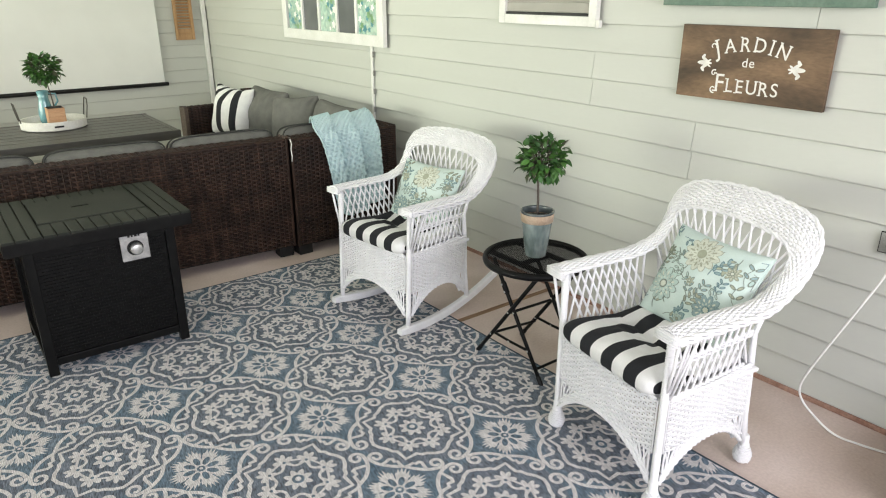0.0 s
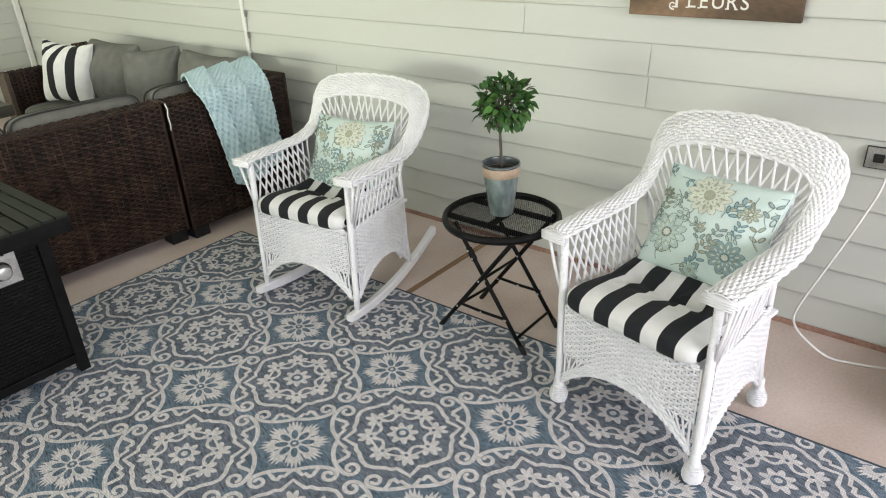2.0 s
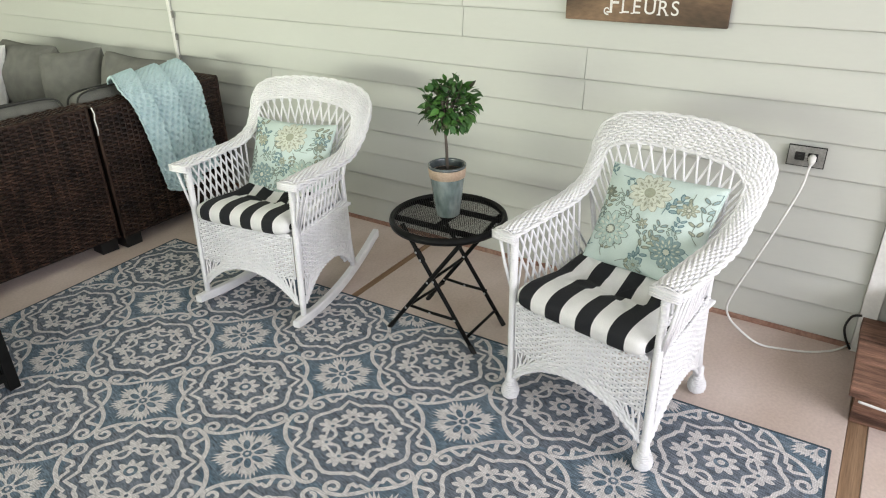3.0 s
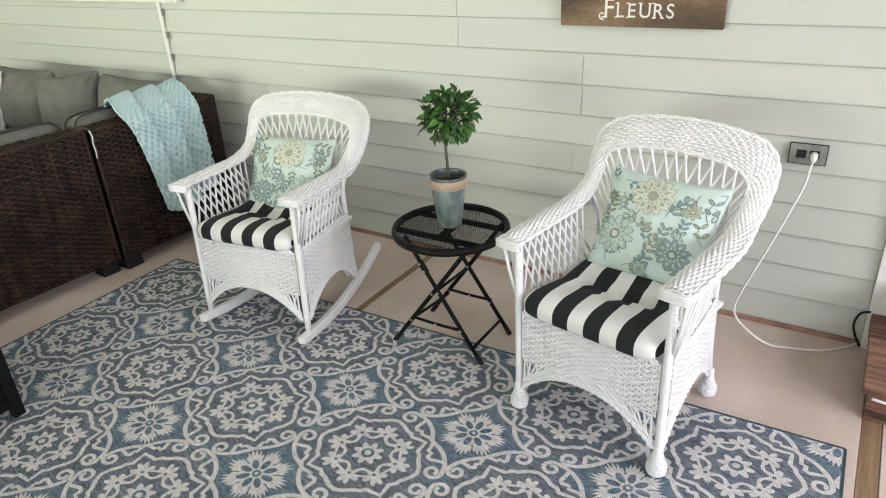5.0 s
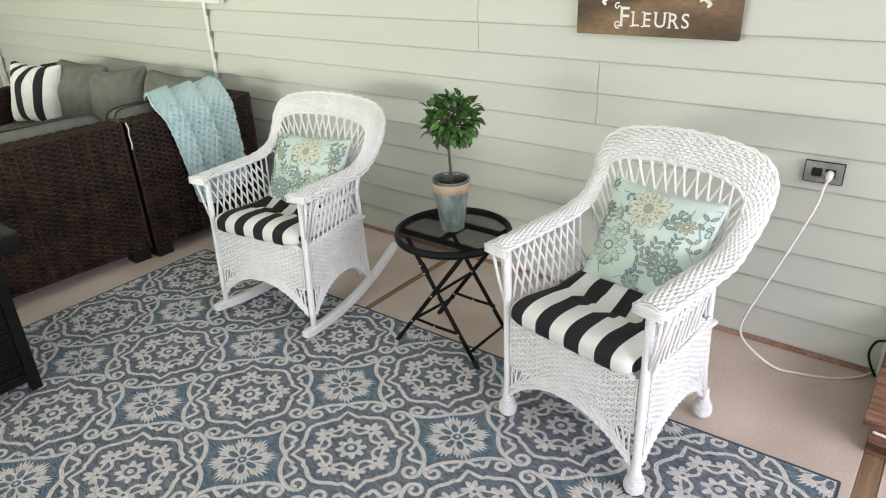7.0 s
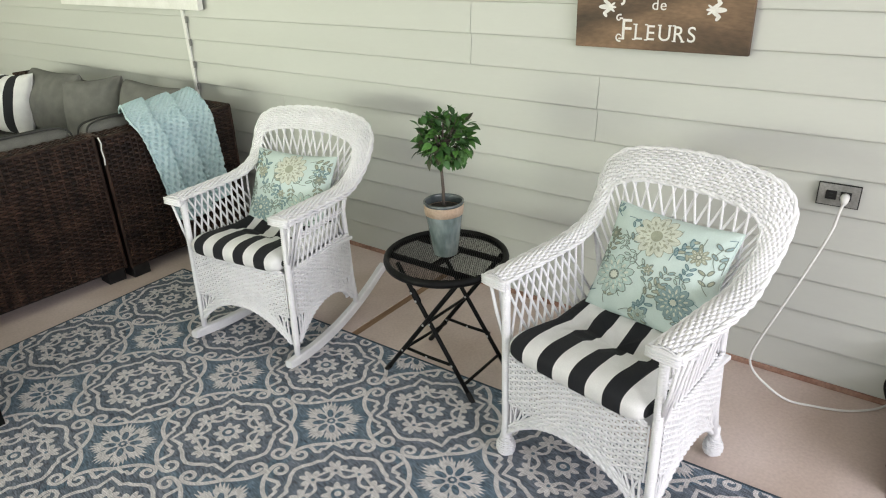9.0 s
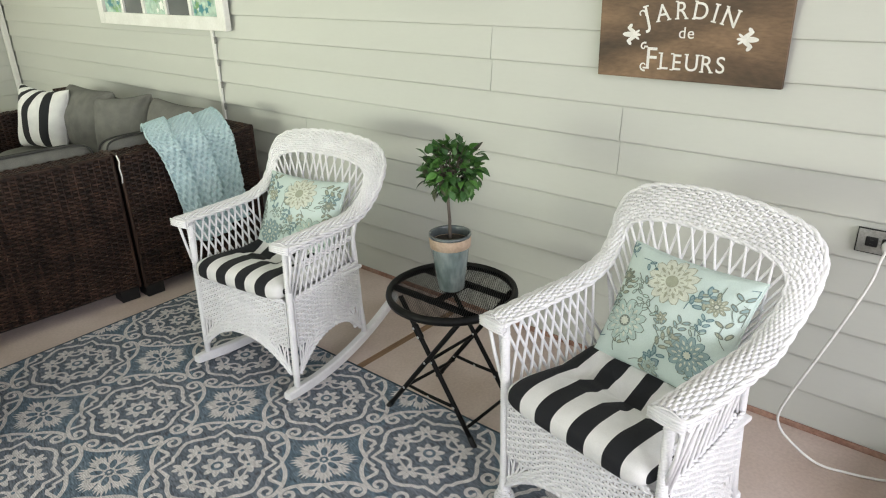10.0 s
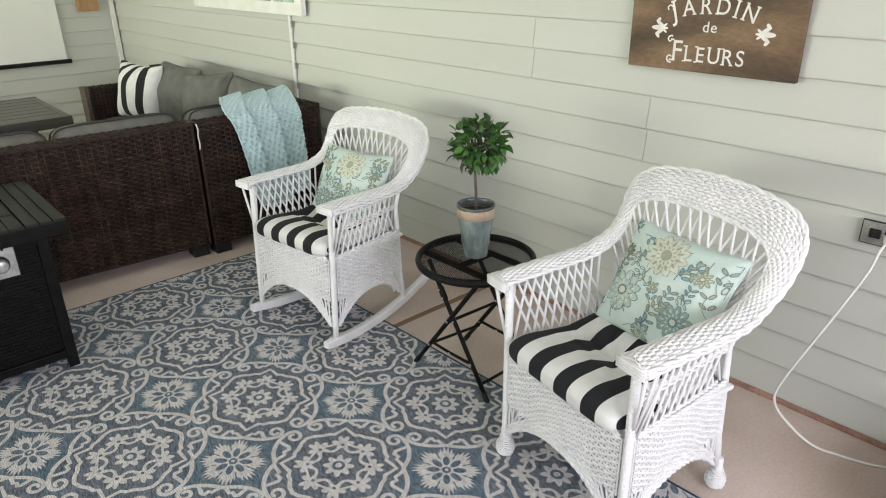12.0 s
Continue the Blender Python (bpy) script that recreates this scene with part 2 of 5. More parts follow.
SEAMS = {0: (1.92,), 1: (), 2: (3.49,), 3: (1.668,), 4: (2.25,), 5: (1.23,), 6: (3.2,), 7: (2.0,), 8: (1.1,), 9: (3.0,)}
for row in range(10):
    cuts = [0.515] + sorted(y for y in SEAMS[row] if y > 0.7) + [END]
    for a, b in zip(cuts[:-1], cuts[1:]):
        part("siding_panel", siding_panel(b - a - 0.0025), SIDING, wall_right, m=pose(WALL + 0.010, a, FIRST + 2 * COURSE * row))
    cuts = [SIDE, -0.4 + 0.35 * (row % 3), WALL - 0.012]
    for a, b in zip(cuts[:-1], cuts[1:]):
        part("siding_panel", siding_panel(b - a - 0.0025), SIDING_FAR, wall_end, m=pose(b, END + 0.010, FIRST + 2 * COURSE * row, 0, 0, 90))
# dark slips paint the shade in the gaps where courses meet the strip
for row in range(9):
    z = FIRST + COURSE * (row + 1)
    part("course_end", Shape().box(WALL - 0.0145, WALL - 0.004, 4.226, 4.236, z - 0.034, z + 0.004, 0.001), SHADE_GAP, wall_right)
# ledge below the siding, door trim and corner post
tagged(part("baseboard", Shape().box(WALL - 0.006, WALL + 0.016, 0.515, END - 0.02, 0.0, FIRST + 0.002, 0.002), LEDGE), "rough red-brown ledge under the siding", "trim", kind="structure")
tagged(part("trim", Shape().box(WALL - 0.020, WALL + 0.02, 0.455, 0.513, 0.0, ROOF, 0.003), WHITE_TRIM), "white vertical trim at the end of the siding", "trim", kind="structure")
corner_post = tagged(part("corner_trim", Shape().box(WALL - 0.050, WALL - 0.008, END - 0.050, END - 0.008, 0.0, ROOF, 0.006), WHITE_TRIM), "white corner trim", "trim", kind="structure")
tagged(part("wall_strip", Shape().box(WALL - 0.016, WALL - 0.004, 4.238, 4.264, 0.02, 1.25, 0.003), WHITE_TRIM), "narrow white cable cover on the siding", "trim", kind="structure")

# ceiling out of view, added to close the porch and bounce light
ceiling = Shape().box(SIDE - 0.2, WALL + 0.2, BACK - 0.2, END + 0.2, ROOF, ROOF + 0.12)
tagged(part("ceiling", ceiling, CEILING), "unseen pale painted porch ceiling", "ceiling", kind="structure")
# open sides, assumed and never in view: knee walls, posts and headers
wall_open = Shape().box(SIDE - 0.14, SIDE, BACK, END, 0.0, 0.78, 0.004).box(SIDE - 0.14, SIDE, BACK, END, 2.38, ROOF)
for y in (BACK + 0.05, -0.1, 2.4, 4.9, END - 0.07):
    wall_open.box(SIDE - 0.13, SIDE - 0.01, y - 0.06, y + 0.06, 0.78, 2.38)
tagged(part("wall_west", wall_open, WHITE_TRIM), "assumed open porch side, unseen, with knee wall and white posts", "wall", kind="structure")
wall_back = Shape().box(SIDE, WALL, BACK - 0.14, BACK, 0.0, 0.78, 0.004).box(SIDE, WALL, BACK - 0.14, BACK, 2.38, ROOF)
for x in (SIDE + 0.07, -0.1, WALL - 0.08):
    wall_back.box(x - 0.06, x + 0.06, BACK - 0.13, BACK - 0.01, 0.78, 2.38)
tagged(part("wall_south", wall_back, WHITE_TRIM), "assumed open porch end, unseen, with knee wall and white posts", "wall", kind="structure")


# ---- rug ----
RX, RY = 0.478, 0.518
rug_m = pose(1.538, 2.078, 0.0, 0, 0, 1.1)
RUG = (-1.95, 0.470, -1.575, 1.520)    # bounds from the origin of the pattern
rug = thing("rug", "blue outdoor rug with cream medallion and scroll pattern", "rug", rug_m)
part("rug_base", Shape().box(RUG[0], RUG[1], RUG[2], RUG[3], 0.0005, 0.0055, 0.0015), RUG_BLUE, rug)
edge = Shape()
for x0, x1, y0, y1 in ((RUG[0], RUG[1], RUG[2] - 0.004, RUG[2] + 0.004), (RUG[0], RUG[1], RUG[3] - 0.004, RUG[3] + 0.004), (RUG[0] - 0.004, RUG[0] + 0.004, RUG[2], RUG[3]), (RUG[1] - 0.004, RUG[1] + 0.004, RUG[2], RUG[3])):
    edge.box(x0, x1, y0, y1, 0.0, 0.0068, 0.002)
part("bound_edge", edge, make_mat("rug_edge_binding", (0.03, 0.05, 0.07), (0.05, 0.07, 0.09), 30, 0.95, 0.5, 200), rug, "dark blue bound edge")


class Motif:
    """Flat pieces of the pattern in units of one repeat, at a few heights."""

    def __init__(self):
        self.pieces = {0: Shape(), 1: Shape(), 2: Shape(), 3: Shape()}
        self.count = 0

    def lift(self):
        self.count += 1
        return 0.00005 * (self.count % 13)

    def blob(self, cx, cy, fn, level=0, n=32):
        vs = [(cx, cy)] + [(cx + fn(2 * math.pi * k / n) * math.cos(2 * math.pi * k / n), cy + fn(2 * math.pi * k / n) * math.sin(2 * math.pi * k / n)) for k in range(n)]
        h = self.lift()
        self.pieces[level].add([(x, y, h) for x, y in vs], [(0, 1 + k, 1 + (k + 1) % n) for k in range(n)])

    def band(self, pts, width, level=0, closed=False):
        n = len(pts)
        h = self.lift()
        vs = []
        for i, p in enumerate(pts):
            a = pts[(i - 1) % n] if closed or i else p
            b = pts[(i + 1) % n] if closed or i < n - 1 else p
            tx, ty = b[0] - a[0], b[1] - a[1]
            ln = math.hypot(tx, ty) or 1
            w = (width[i] if hasattr(width, "__len__") else width) / 2
            vs += [(p[0] - ty / ln * w, p[1] + tx / ln * w, h), (p[0] + ty / ln * w, p[1] - tx / ln * w, h)]
        m = n if closed else n - 1
        self.pieces[level].add(vs, [(2 * i, 2 * i + 1, 2 * ((i + 1) % n) + 1, 2 * ((i + 1) % n)) for i in range(m)])


def turned(p, a):
    return (p[0] * math.cos(a) - p[1] * math.sin(a), p[0] * math.sin(a) + p[1] * math.cos(a))


def rug_motif():
    mo = Motif()
    oval = lambda a, b, w0: (lambda w: a * b / math.hypot(b * math.cos(w - w0), a * math.sin(w - w0)))
    # burst flower at the origin
    tips = (0.140, 0.176, 0.168, 0.207, 0.172, 0.226, 0.184, 0.232, 0.178, 0.214, 0.166, 0.184)
    wob = random.Random(12)
    tear = [tips[i % 12] + wob.uniform(-0.009, 0.009) for i in range(96)]
    mo.blob(0, 0, lambda w: tear[int(round((w + math.pi / 8) / (2 * math.pi) * 96)) % 96], 0, 96)
    for k in range(8):
        a = k * math.pi / 4
        c = turned((0.086, 0), a)
        mo.blob(c[0], c[1], oval(0.046, 0.022, a), 1, 14)
        b = turned((0.128, 0), a + math.pi / 8)
        mo.blob(b[0], b[1], oval(0.026, 0.0055, a + math.pi / 8), 1, 10)
    mo.blob(0, 0, lambda w: 0.030 + 0.004 * math.cos(8 * w), 1, 24)
    mo.blob(0, 0, lambda w: 0.013, 2, 12)
    # rosette in the middle between four bursts, on a grey field
    ox, oy = 0.5, 0.5
    shift = lambda pts: [(ox + x, oy + y) for x, y in pts]
    mo.blob(ox, oy, lambda w: 0.440 + 0.012 * math.cos(4 * w), 3, 48)
    mo.blob(ox, oy, lambda w: 0.064 + 0.042 * abs(math.cos(4 * w)) ** 1.5, 0, 64)
    mo.blob(ox, oy, lambda w: 0.044, 1, 20)
    mo.blob(ox, oy, lambda w: 0.022, 2, 16)
    for k in range(8):
        a = k * math.pi / 4
        cx, cy = turned((0.206, 0), a)
        for da, off, long, wide in ((0.30, 0.057, 0.041, 0.018), (-0.30, 0.057, 0.041, 0.018), (1.20, 0.048, 0.037, 0.022), (-1.20, 0.048, 0.037, 0.022), (2.4, 0.026, 0.030, 0.016), (-2.4, 0.026, 0.030, 0.016)):
            px, py = cx + off * math.cos(a + da), cy + off * math.sin(a + da)
            mo.blob(ox + px, oy + py, oval(long, wide, a + da), 0, 14)
        mo.blob(ox + cx, oy + cy, lambda w: 0.030, 0, 14)
        mo.blob(ox + cx, oy + cy, lambda w: 0.013, 1, 10)
        # link arcs between the small flowers
        arc = [turned((0.148 + 0.058 * (2 * q - 1) ** 2, 0), a + math.pi / 4 * q) for q in (0.06, 0.2, 0.35, 0.5, 0.65, 0.8, 0.94)]
        mo.band(shift(arc), 0.022)
        mo.band(shift([turned((0.222 - 0.012 * (1 - (2 * q - 1) ** 2), 0), a + math.pi / 4 * q) for q in (0.16, 0.3, 0.5, 0.7, 0.84)]), 0.018)
    # zigzag frame with a point towards each burst
    zig = []
    for k in range(4):
        for ang, rad in ((-45, 0.366), (-36, 0.352), (-26, 0.328), (-19, 0.332), (-13, 0.318), (0, 0.384), (13, 0.318), (19, 0.332), (26, 0.328), (36, 0.352)):
            zig.append(turned((rad, 0), math.radians(ang + 45 + 90 * k)))
    mo.band(shift(zig), 0.029, closed=True)
    # scroll brackets that face the bursts: long double bows on two sides, short flat ones on the others
    for k in range(4):
        a = math.radians(45 + 90 * k)
        if k % 2:
            line = ((0.424, 0.0), (0.440, 0.040), (0.456, 0.090), (0.460, 0.140), (0.454, 0.195), (0.438, 0.245), (0.412, 0.288))
            cx, cy, w0, r0 = 0.352, 0.272, 15, 0.060
            leaf = ((0.432, 0.012), (0.406, 0.052), (0.376, 0.084), (0.390, 0.108), (0.358, 0.138), (0.366, 0.164), (0.404, 0.188), (0.450, 0.218))
        else:
            line = ((0.466, 0.0), (0.474, 0.045), (0.478, 0.095), (0.476, 0.145), (0.466, 0.195), (0.450, 0.232))
            cx, cy, w0, r0 = 0.396, 0.216, 17, 0.057
            leaf = ((0.468, 0.008), (0.446, 0.034), (0.420, 0.056), (0.428, 0.076), (0.400, 0.098), (0.406, 0.118), (0.440, 0.138), (0.472, 0.162))
        for s in (1, -1):
            pts = [(x, s * y) for x, y in line]
            wid = [0.030] * len(pts)
            for q in range(1, 16):
                w = math.radians(w0 + q * 29)
                rad = r0 - 0.0026 * q
                pts.append((cx + rad * math.cos(w), s * (cy + rad * math.sin(w))))
                wid.append(0.030 - 0.0004 * q)
            mo.band(shift([turned(p, a) for p in pts]), wid)
            mo.band(shift([turned((x, s * y), a) for x, y in leaf]), (0.024, 0.025, 0.027, 0.027, 0.032, 0.029, 0.027, 0.024))
    return mo


motif = rug_motif()
for level, rank, mat_, nm in ((3, 0, RUG_GREY, "grey_field"), (0, 1, RUG_CREAM, "cream_pattern"), (1, 2, RUG_BLUE, "blue_pattern"), (2, 3, RUG_CREAM, "cream_dots")):
    one = motif.pieces[level]
    base = np.array(one.v)
    every = Shape()
    for i in range(-5, 2):
        for j in range(-4, 4):
            every.add([((x + i) * RX, (y + j) * RY, 0.0059 + 0.0008 * rank + z) for x, y, z in base], one.f)
    me = every.mesh(nm, mat_)
    bm = bmesh.new()
    bm.from_mesh(me)
    for co, no in (((RUG[0] + 0.007, 0, 0), (-1, 0, 0)), ((RUG[1] - 0.007, 0, 0), (1, 0, 0)), ((0, RUG[2] + 0.007, 0), (0, -1, 0)), ((0, RUG[3] - 0.007, 0), (0, 1, 0))):
        bmesh.ops.bisect_plane(bm, geom=bm.verts[:] + bm.edges[:] + bm.faces[:], plane_co=co, plane_no=no, clear_outer=True)
    bmesh.ops.recalc_face_normals(bm, faces=bm.faces[:])
    for f in bm.faces:
        if f.normal.z < 0:
            f.normal_flip()
    bm.to_mesh(me)
    bm.free()
    tagged(part(nm, me, mat_, rug), kind="stuff")


# ---- wicker chairs ----
def spline(pts, t):
    """Catmull-Rom through points, t from 0 to 1."""
    n = len(pts) - 1
    f = min(max(t, 0.0), 1.0) * n
    i = min(int(f), n - 1)
    f -= i
    p0, p1, p2, p3 = (Vector(pts[max(i - 1, 0)]), Vector(pts[i]), Vector(pts[i + 1]), Vector(pts[min(i + 2, n)]))
    return 0.5 * ((2 * p1) + (p2 - p0) * f + (2 * p0 - 5 * p1 + 4 * p2 - p3) * f * f + (3 * p1 - p0 - 3 * p2 + p3) * f ** 3)


def weave(fn, length, strands, pitch=0.019, thick=0.0044, amp=0.0042, stakes=0.0030, fine=4, sides=6, flat=1.0):
    """Basket weave of real strands on the surface fn(u, v): weavers run along u, over and under stakes along v."""
    s = Shape()
    n = max(4, int(length / pitch))
    e = 1e-3

    def normal(u, v):
        u, v = min(max(u, 2 * e), 1 - 2 * e), min(max(v, 2 * e), 1 - 2 * e)
        du = Vector(fn(u + e, v)) - Vector(fn(u - e, v))
        dv = Vector(fn(u, v + e)) - Vector(fn(u, v - e))
        return du.cross(dv).normalized()
    for k in range(strands):
        v = (k + 0.5) / strands
        pts, ups = [], []
        for i in range(fine * n + 1):
            u = i / (fine * n)
            ups.append(normal(u, v))
            wave = math.cos(math.pi * (i / fine + k))
            uneven = 0.14 * noise.noise(Vector((u * n * 0.9, k * 3.1, length)))
            pts.append(Vector(fn(u, min(max(v + uneven / strands, 0.0), 1.0))) + ups[-1] * (amp * wave))
        s.tube(pts, thick, sides, flat, ups, caps=False)
    if stakes:
        for i in range(n + 1):
            u = i / n
            s.tube([fn(u, j / 6) for j in range(7)], stakes, 5, caps=False)
    return s


def braid(pts, r, twist=0.022):
    """Two cords twisted round each other along points."""
    s = Shape()
    pts = [Vector(p) for p in pts]
    run = [0.0]
    for a, b in zip(pts[:-1], pts[1:]):
        run.append(run[-1] + (b - a).length)
    total = run[-1]
    n = max(6, int(total / (twist / 4)))
    for ph in (0.0, math.pi):
        out = []
        j = 0
        for i in range(n + 1):
            d = total * i / n
            while j < len(run) - 2 and run[j + 1] < d:
                j += 1
            f = (d - run[j]) / max(run[j + 1] - run[j], 1e-9)
            p = pts[j].lerp(pts[j + 1], f)
            t = (pts[j + 1] - pts[j]).normalized()
            a = t.cross(Vector((0.31, 0.2, 0.93))).normalized()
            b = t.cross(a)
            w = 2 * math.pi * d / twist / 2 + ph
            out.append(p + (a * math.cos(w) + b * math.sin(w)) * r * 0.42)
        s.tube(out, r * 0.75, 5)
    return s


RIM_IN = ((0.228, -0.020, 0.627), (0.230, 0.10, 0.630), (0.232, 0.22, 0.632), (0.236, 0.345, 0.638), (0.238, 0.425, 0.676), (0.242, 0.466, 0.738), (0.232, 0.484, 0.796), (0.172, 0.490, 0.828), (0.085, 0.495, 0.840), (0, 0.496, 0.843))
RIM_OUT = ((0.308, -0.020, 0.624), (0.309, 0.10, 0.627), (0.309, 0.23, 0.630), (0.306, 0.350, 0.638), (0.297, 0.440, 0.678), (0.301, 0.490, 0.745), (0.299, 0.530, 0.838), (0.240, 0.556, 0.896), (0.118, 0.568, 0.920), (0, 0.571, 0.926))


def rim_point(pts, t):
    """Along the whole rim, from one arm over the top to the other arm; t from 0 to 1."""
    p = spline(pts, min(t, 1 - t) * 2)
    return Vector((p.x if t <= 0.5 else -p.x, p.y, p.z))


def rim(u, v, kx=1.0, kz=1.0, arm_up=0.0, lean=0.0):
    a, b = rim_point(RIM_IN, u), rim_point(RIM_OUT, u)
    for p in (a, b):
        f = min(max((p.z - 0.62) / 0.15, 0), 1)
        p.x = p.x * (1 + (kx - 1) * f) + lean * f
        if p.z > 0.62:
            p.z = 0.62 + (p.z - 0.62) * kz
        p.z += arm_up * min(max((0.74 - p.z) / 0.09, 0), 1)
    p = a.lerp(b, v)
    up = 0.013 * math.sin(math.pi * v)
    w = min(u, 1 - u) * 2
    k = min(max((w - 0.28) / 0.2, 0), 1)
    return p + Vector((0, -0.75 * k, 1 - 0.35 * k)) * up


def arch(q, low, high):
    return low + (high - low) * (1 - abs(2 * q - 1) ** 2.2)


def lattice(rail, lo, hi, n, lean, r=0.0036, offset=(0, 0, 0)):
    """Crossing sticks between the lines lo(t) and hi(t), each a part of the rail."""
    off = Vector(offset)
    for k in range(n):
        t = (k + 0.5) / n
        for sg in (1, -1):
            t2 = t + sg * lean
            t1 = t - sg * lean
            if t2 < -0.02 or t2 > 1.02 or t1 < -0.02 or t1 > 1.02:
                continue
            a, b = Vector(lo(t1)), Vector(hi(t2))
            bow = Vector((random.uniform(-1, 1), random.uniform(-1, 1), 0)) * 0.0012
            part("stick", Shape().tube([a + off * sg, a.lerp(b, 0.5) + off * sg + bow, b + off * sg], r, 6, caps=False), WHITE_WICKER, rail, smooth=True)


def wicker_chair(m, rocker, label):
    ch = thing("wicker_rocking_chair" if rocker else "wicker_armchair", label, "chair", m, "white wicker porch chairs")
    foot_z = 0.045 if rocker else 0.0
    kx, kz = (1.02, 0.91) if rocker else (0.995, 1.0)
    arm_up = 0.0 if rocker else 0.016
    lean = 0.0 if rocker else 0.006
    rim_ = lambda u, v: rim(u, v, kx, kz, arm_up, lean)

    def add(name, s, smooth=True, lab=""):
        return part(name, s, WHITE_WICKER, ch, lab, smooth)
    rim_body = add("rolled_rim", weave(rim_, 2.0, 12, 0.0175, 0.0046, 0.0032, 0.0028, flat=0.65), lab="rolled wicker rim of arms and back")
    tagged(rim_body, kind="stuff")
    part("inner_braid", braid([rim_(i / 120, 0.0) for i in range(121)], 0.0066, 0.05), WHITE_WICKER, rim_body, smooth=True)
    part("outer_braid", braid([rim_(i / 120, 1.0) for i in range(121)], 0.0078, 0.05), WHITE_WICKER, rim_body, smooth=True)
    part("edge_braid", braid([rim_(i / 120, 1.0) + Vector((0, 0.004, -0.013)) for i in range(121)], 0.0066, 0.05), WHITE_WICKER, rim_body, smooth=True)
    # boards under the arms, wrapped front ends, slanting braces under the overhang
    for sx in (1, -1):
        arm = add("arm_board", Shape().grid(lambda u, v: (sx * (0.234 + 0.068 * v + 0.004 * u), -0.016 + 0.33 * u, 0.620 + arm_up + 0.010 * u + 0.010 * math.sin(math.pi * v)), 10, 6))
        part("arm_end", Shape().box(min(sx * 0.224, sx * 0.311), max(sx * 0.224, sx * 0.311), -0.030, -0.006, 0.604 + arm_up, 0.633 + arm_up, 0.011), WHITE_WICKER, arm, smooth=True)
        for k in range(4):
            z = 0.607 + arm_up + 0.0072 * k
            part("arm_end_strand", Shape().tube([(sx * (0.222 + 0.090 * q), -0.0270 - 0.003 * math.sin(math.pi * q), z) for q in (0, 0.25, 0.5, 0.75, 1)], 0.0042, 6), WHITE_WICKER, arm, smooth=True)
        for y0, y1, z1, r in ((-0.008, 0.010, 0.440, 0.0054), (0.030, 0.018, 0.425, 0.0044), (0.070, 0.026, 0.410, 0.0044)):
            add("arm_brace", Shape().tube([(sx * 0.300, y0, 0.612 + arm_up), (sx * 0.284, 0.5 * (y0 + y1), 0.53), (sx * 0.262, y1, z1)], r, 6))
    # posts
    for sx in (1, -1):
        leg = add("front_leg", Shape().tube([(sx * 0.254, 0.012, z) for z in (foot_z + (0.0 if rocker else 0.040), 0.12, 0.30, 0.45, 0.62 + arm_up)], (0.0120, 0.0125, 0.0125, 0.0125, 0.0125), 10))
        part("wrapping", Shape().tube([(sx * 0.254 + 0.0116 * math.cos(i * 0.785), 0.012 + 0.0116 * math.sin(i * 0.785), 0.09 + 0.520 * i / 520) for i in range(521)], 0.0025, 5), WHITE_WICKER, leg, smooth=True)
        back = add("back_leg", Shape().tube([(sx * 0.214, 0.468, foot_z + (0.0 if rocker else 0.040)), (sx * 0.207, 0.450, 0.20), (sx * 0.204, 0.440, 0.40), (sx * 0.214, 0.420, 0.52), (sx * 0.244, 0.428, 0.650)], (0.0140, 0.0135, 0.0125, 0.010, 0.008), 8))
        if not rocker:
            for ob_, x, y in ((leg, 0.254, 0.012), (back, 0.214, 0.468)):
                prof = [(0.0, 0.0), (0.016, 0.001), (0.025, 0.010), (0.0290, 0.026), (0.026, 0.042), (0.018, 0.056), (0.0160, 0.070), (0.0150, 0.108), (0.0118, 0.113), (0.0, 0.113)]
                part("ball_foot", Shape().lathe(prof, (sx * x, y, 0), 16), WHITE_WICKER, ob_, "wrapped white ball foot", True)
                part("foot_wrapping", braid([(sx * x + r * math.cos(w) * 1.01, y + r * math.sin(w) * 1.01, z) for i in range(90) for w in [i * 0.75] for z in [0.010 + 0.066 * i / 90] for r in [max(0.0172, 0.0295 * math.sin(math.pi * (0.26 + 0.74 * i / 90)) ** 0.6)]], 0.0034, 0.02), WHITE_WICKER, ob_, smooth=True)
    # skirts: weave down to a braided arch, sticks in the corner gaps
    runs = (("front_skirt", (0.243, 0.006), (-0.243, 0.006), (0, -1), 0.205), ("side_skirt", (0.258, 0.025), (0.212, 0.446), (1, 0), 0.195), ("side_skirt", (-0.212, 0.446), (-0.258, 0.025), (-1, 0), 0.195), ("back_skirt", (-0.196, 0.434), (0.196, 0.434), (0, 1), 0.19))
    for nm, a, b, out, apex in runs:
        A, B = Vector((*a, 0)), Vector((*b, 0))
        span = (B - A).length
        bulge = Vector((*out, 0)) * 0.008
        at = lambda q, z, A=A, B=B, bulge=bulge: A.lerp(B, q) + bulge * math.sin(math.pi * q) + Vector((0, 0, z))
        low = 0.104
        hem = lambda q, apex=apex: arch(q, low, apex + 0.016)
        sk = add(nm, weave(lambda u, v: at(0.015 + 0.965 * u, max(0.212, hem(u) + 0.024) * (1 - v) + 0.398 * v), span, 19, 0.0195, 0.0045, 0.0034, 0.0034, flat=0.7))
        tagged(sk, kind="stuff")
        part("arch_band", weave(lambda u, v: at(0.02 + 0.96 * u, hem(u) + 0.028 * v), span * 1.12, 3, 0.021, 0.0048, 0.0028), WHITE_WICKER, sk, smooth=True)
        part("arch_braid", braid([at(0.01 + 0.98 * i / 30, hem(i / 30) - 0.006) for i in range(31)], 0.0080), WHITE_WICKER, sk, smooth=True)
        part("seat_braid", braid([at(0.03 + 0.94 * i / 12, 0.402) for i in range(13)], 0.0062), WHITE_WICKER, sk, smooth=True)
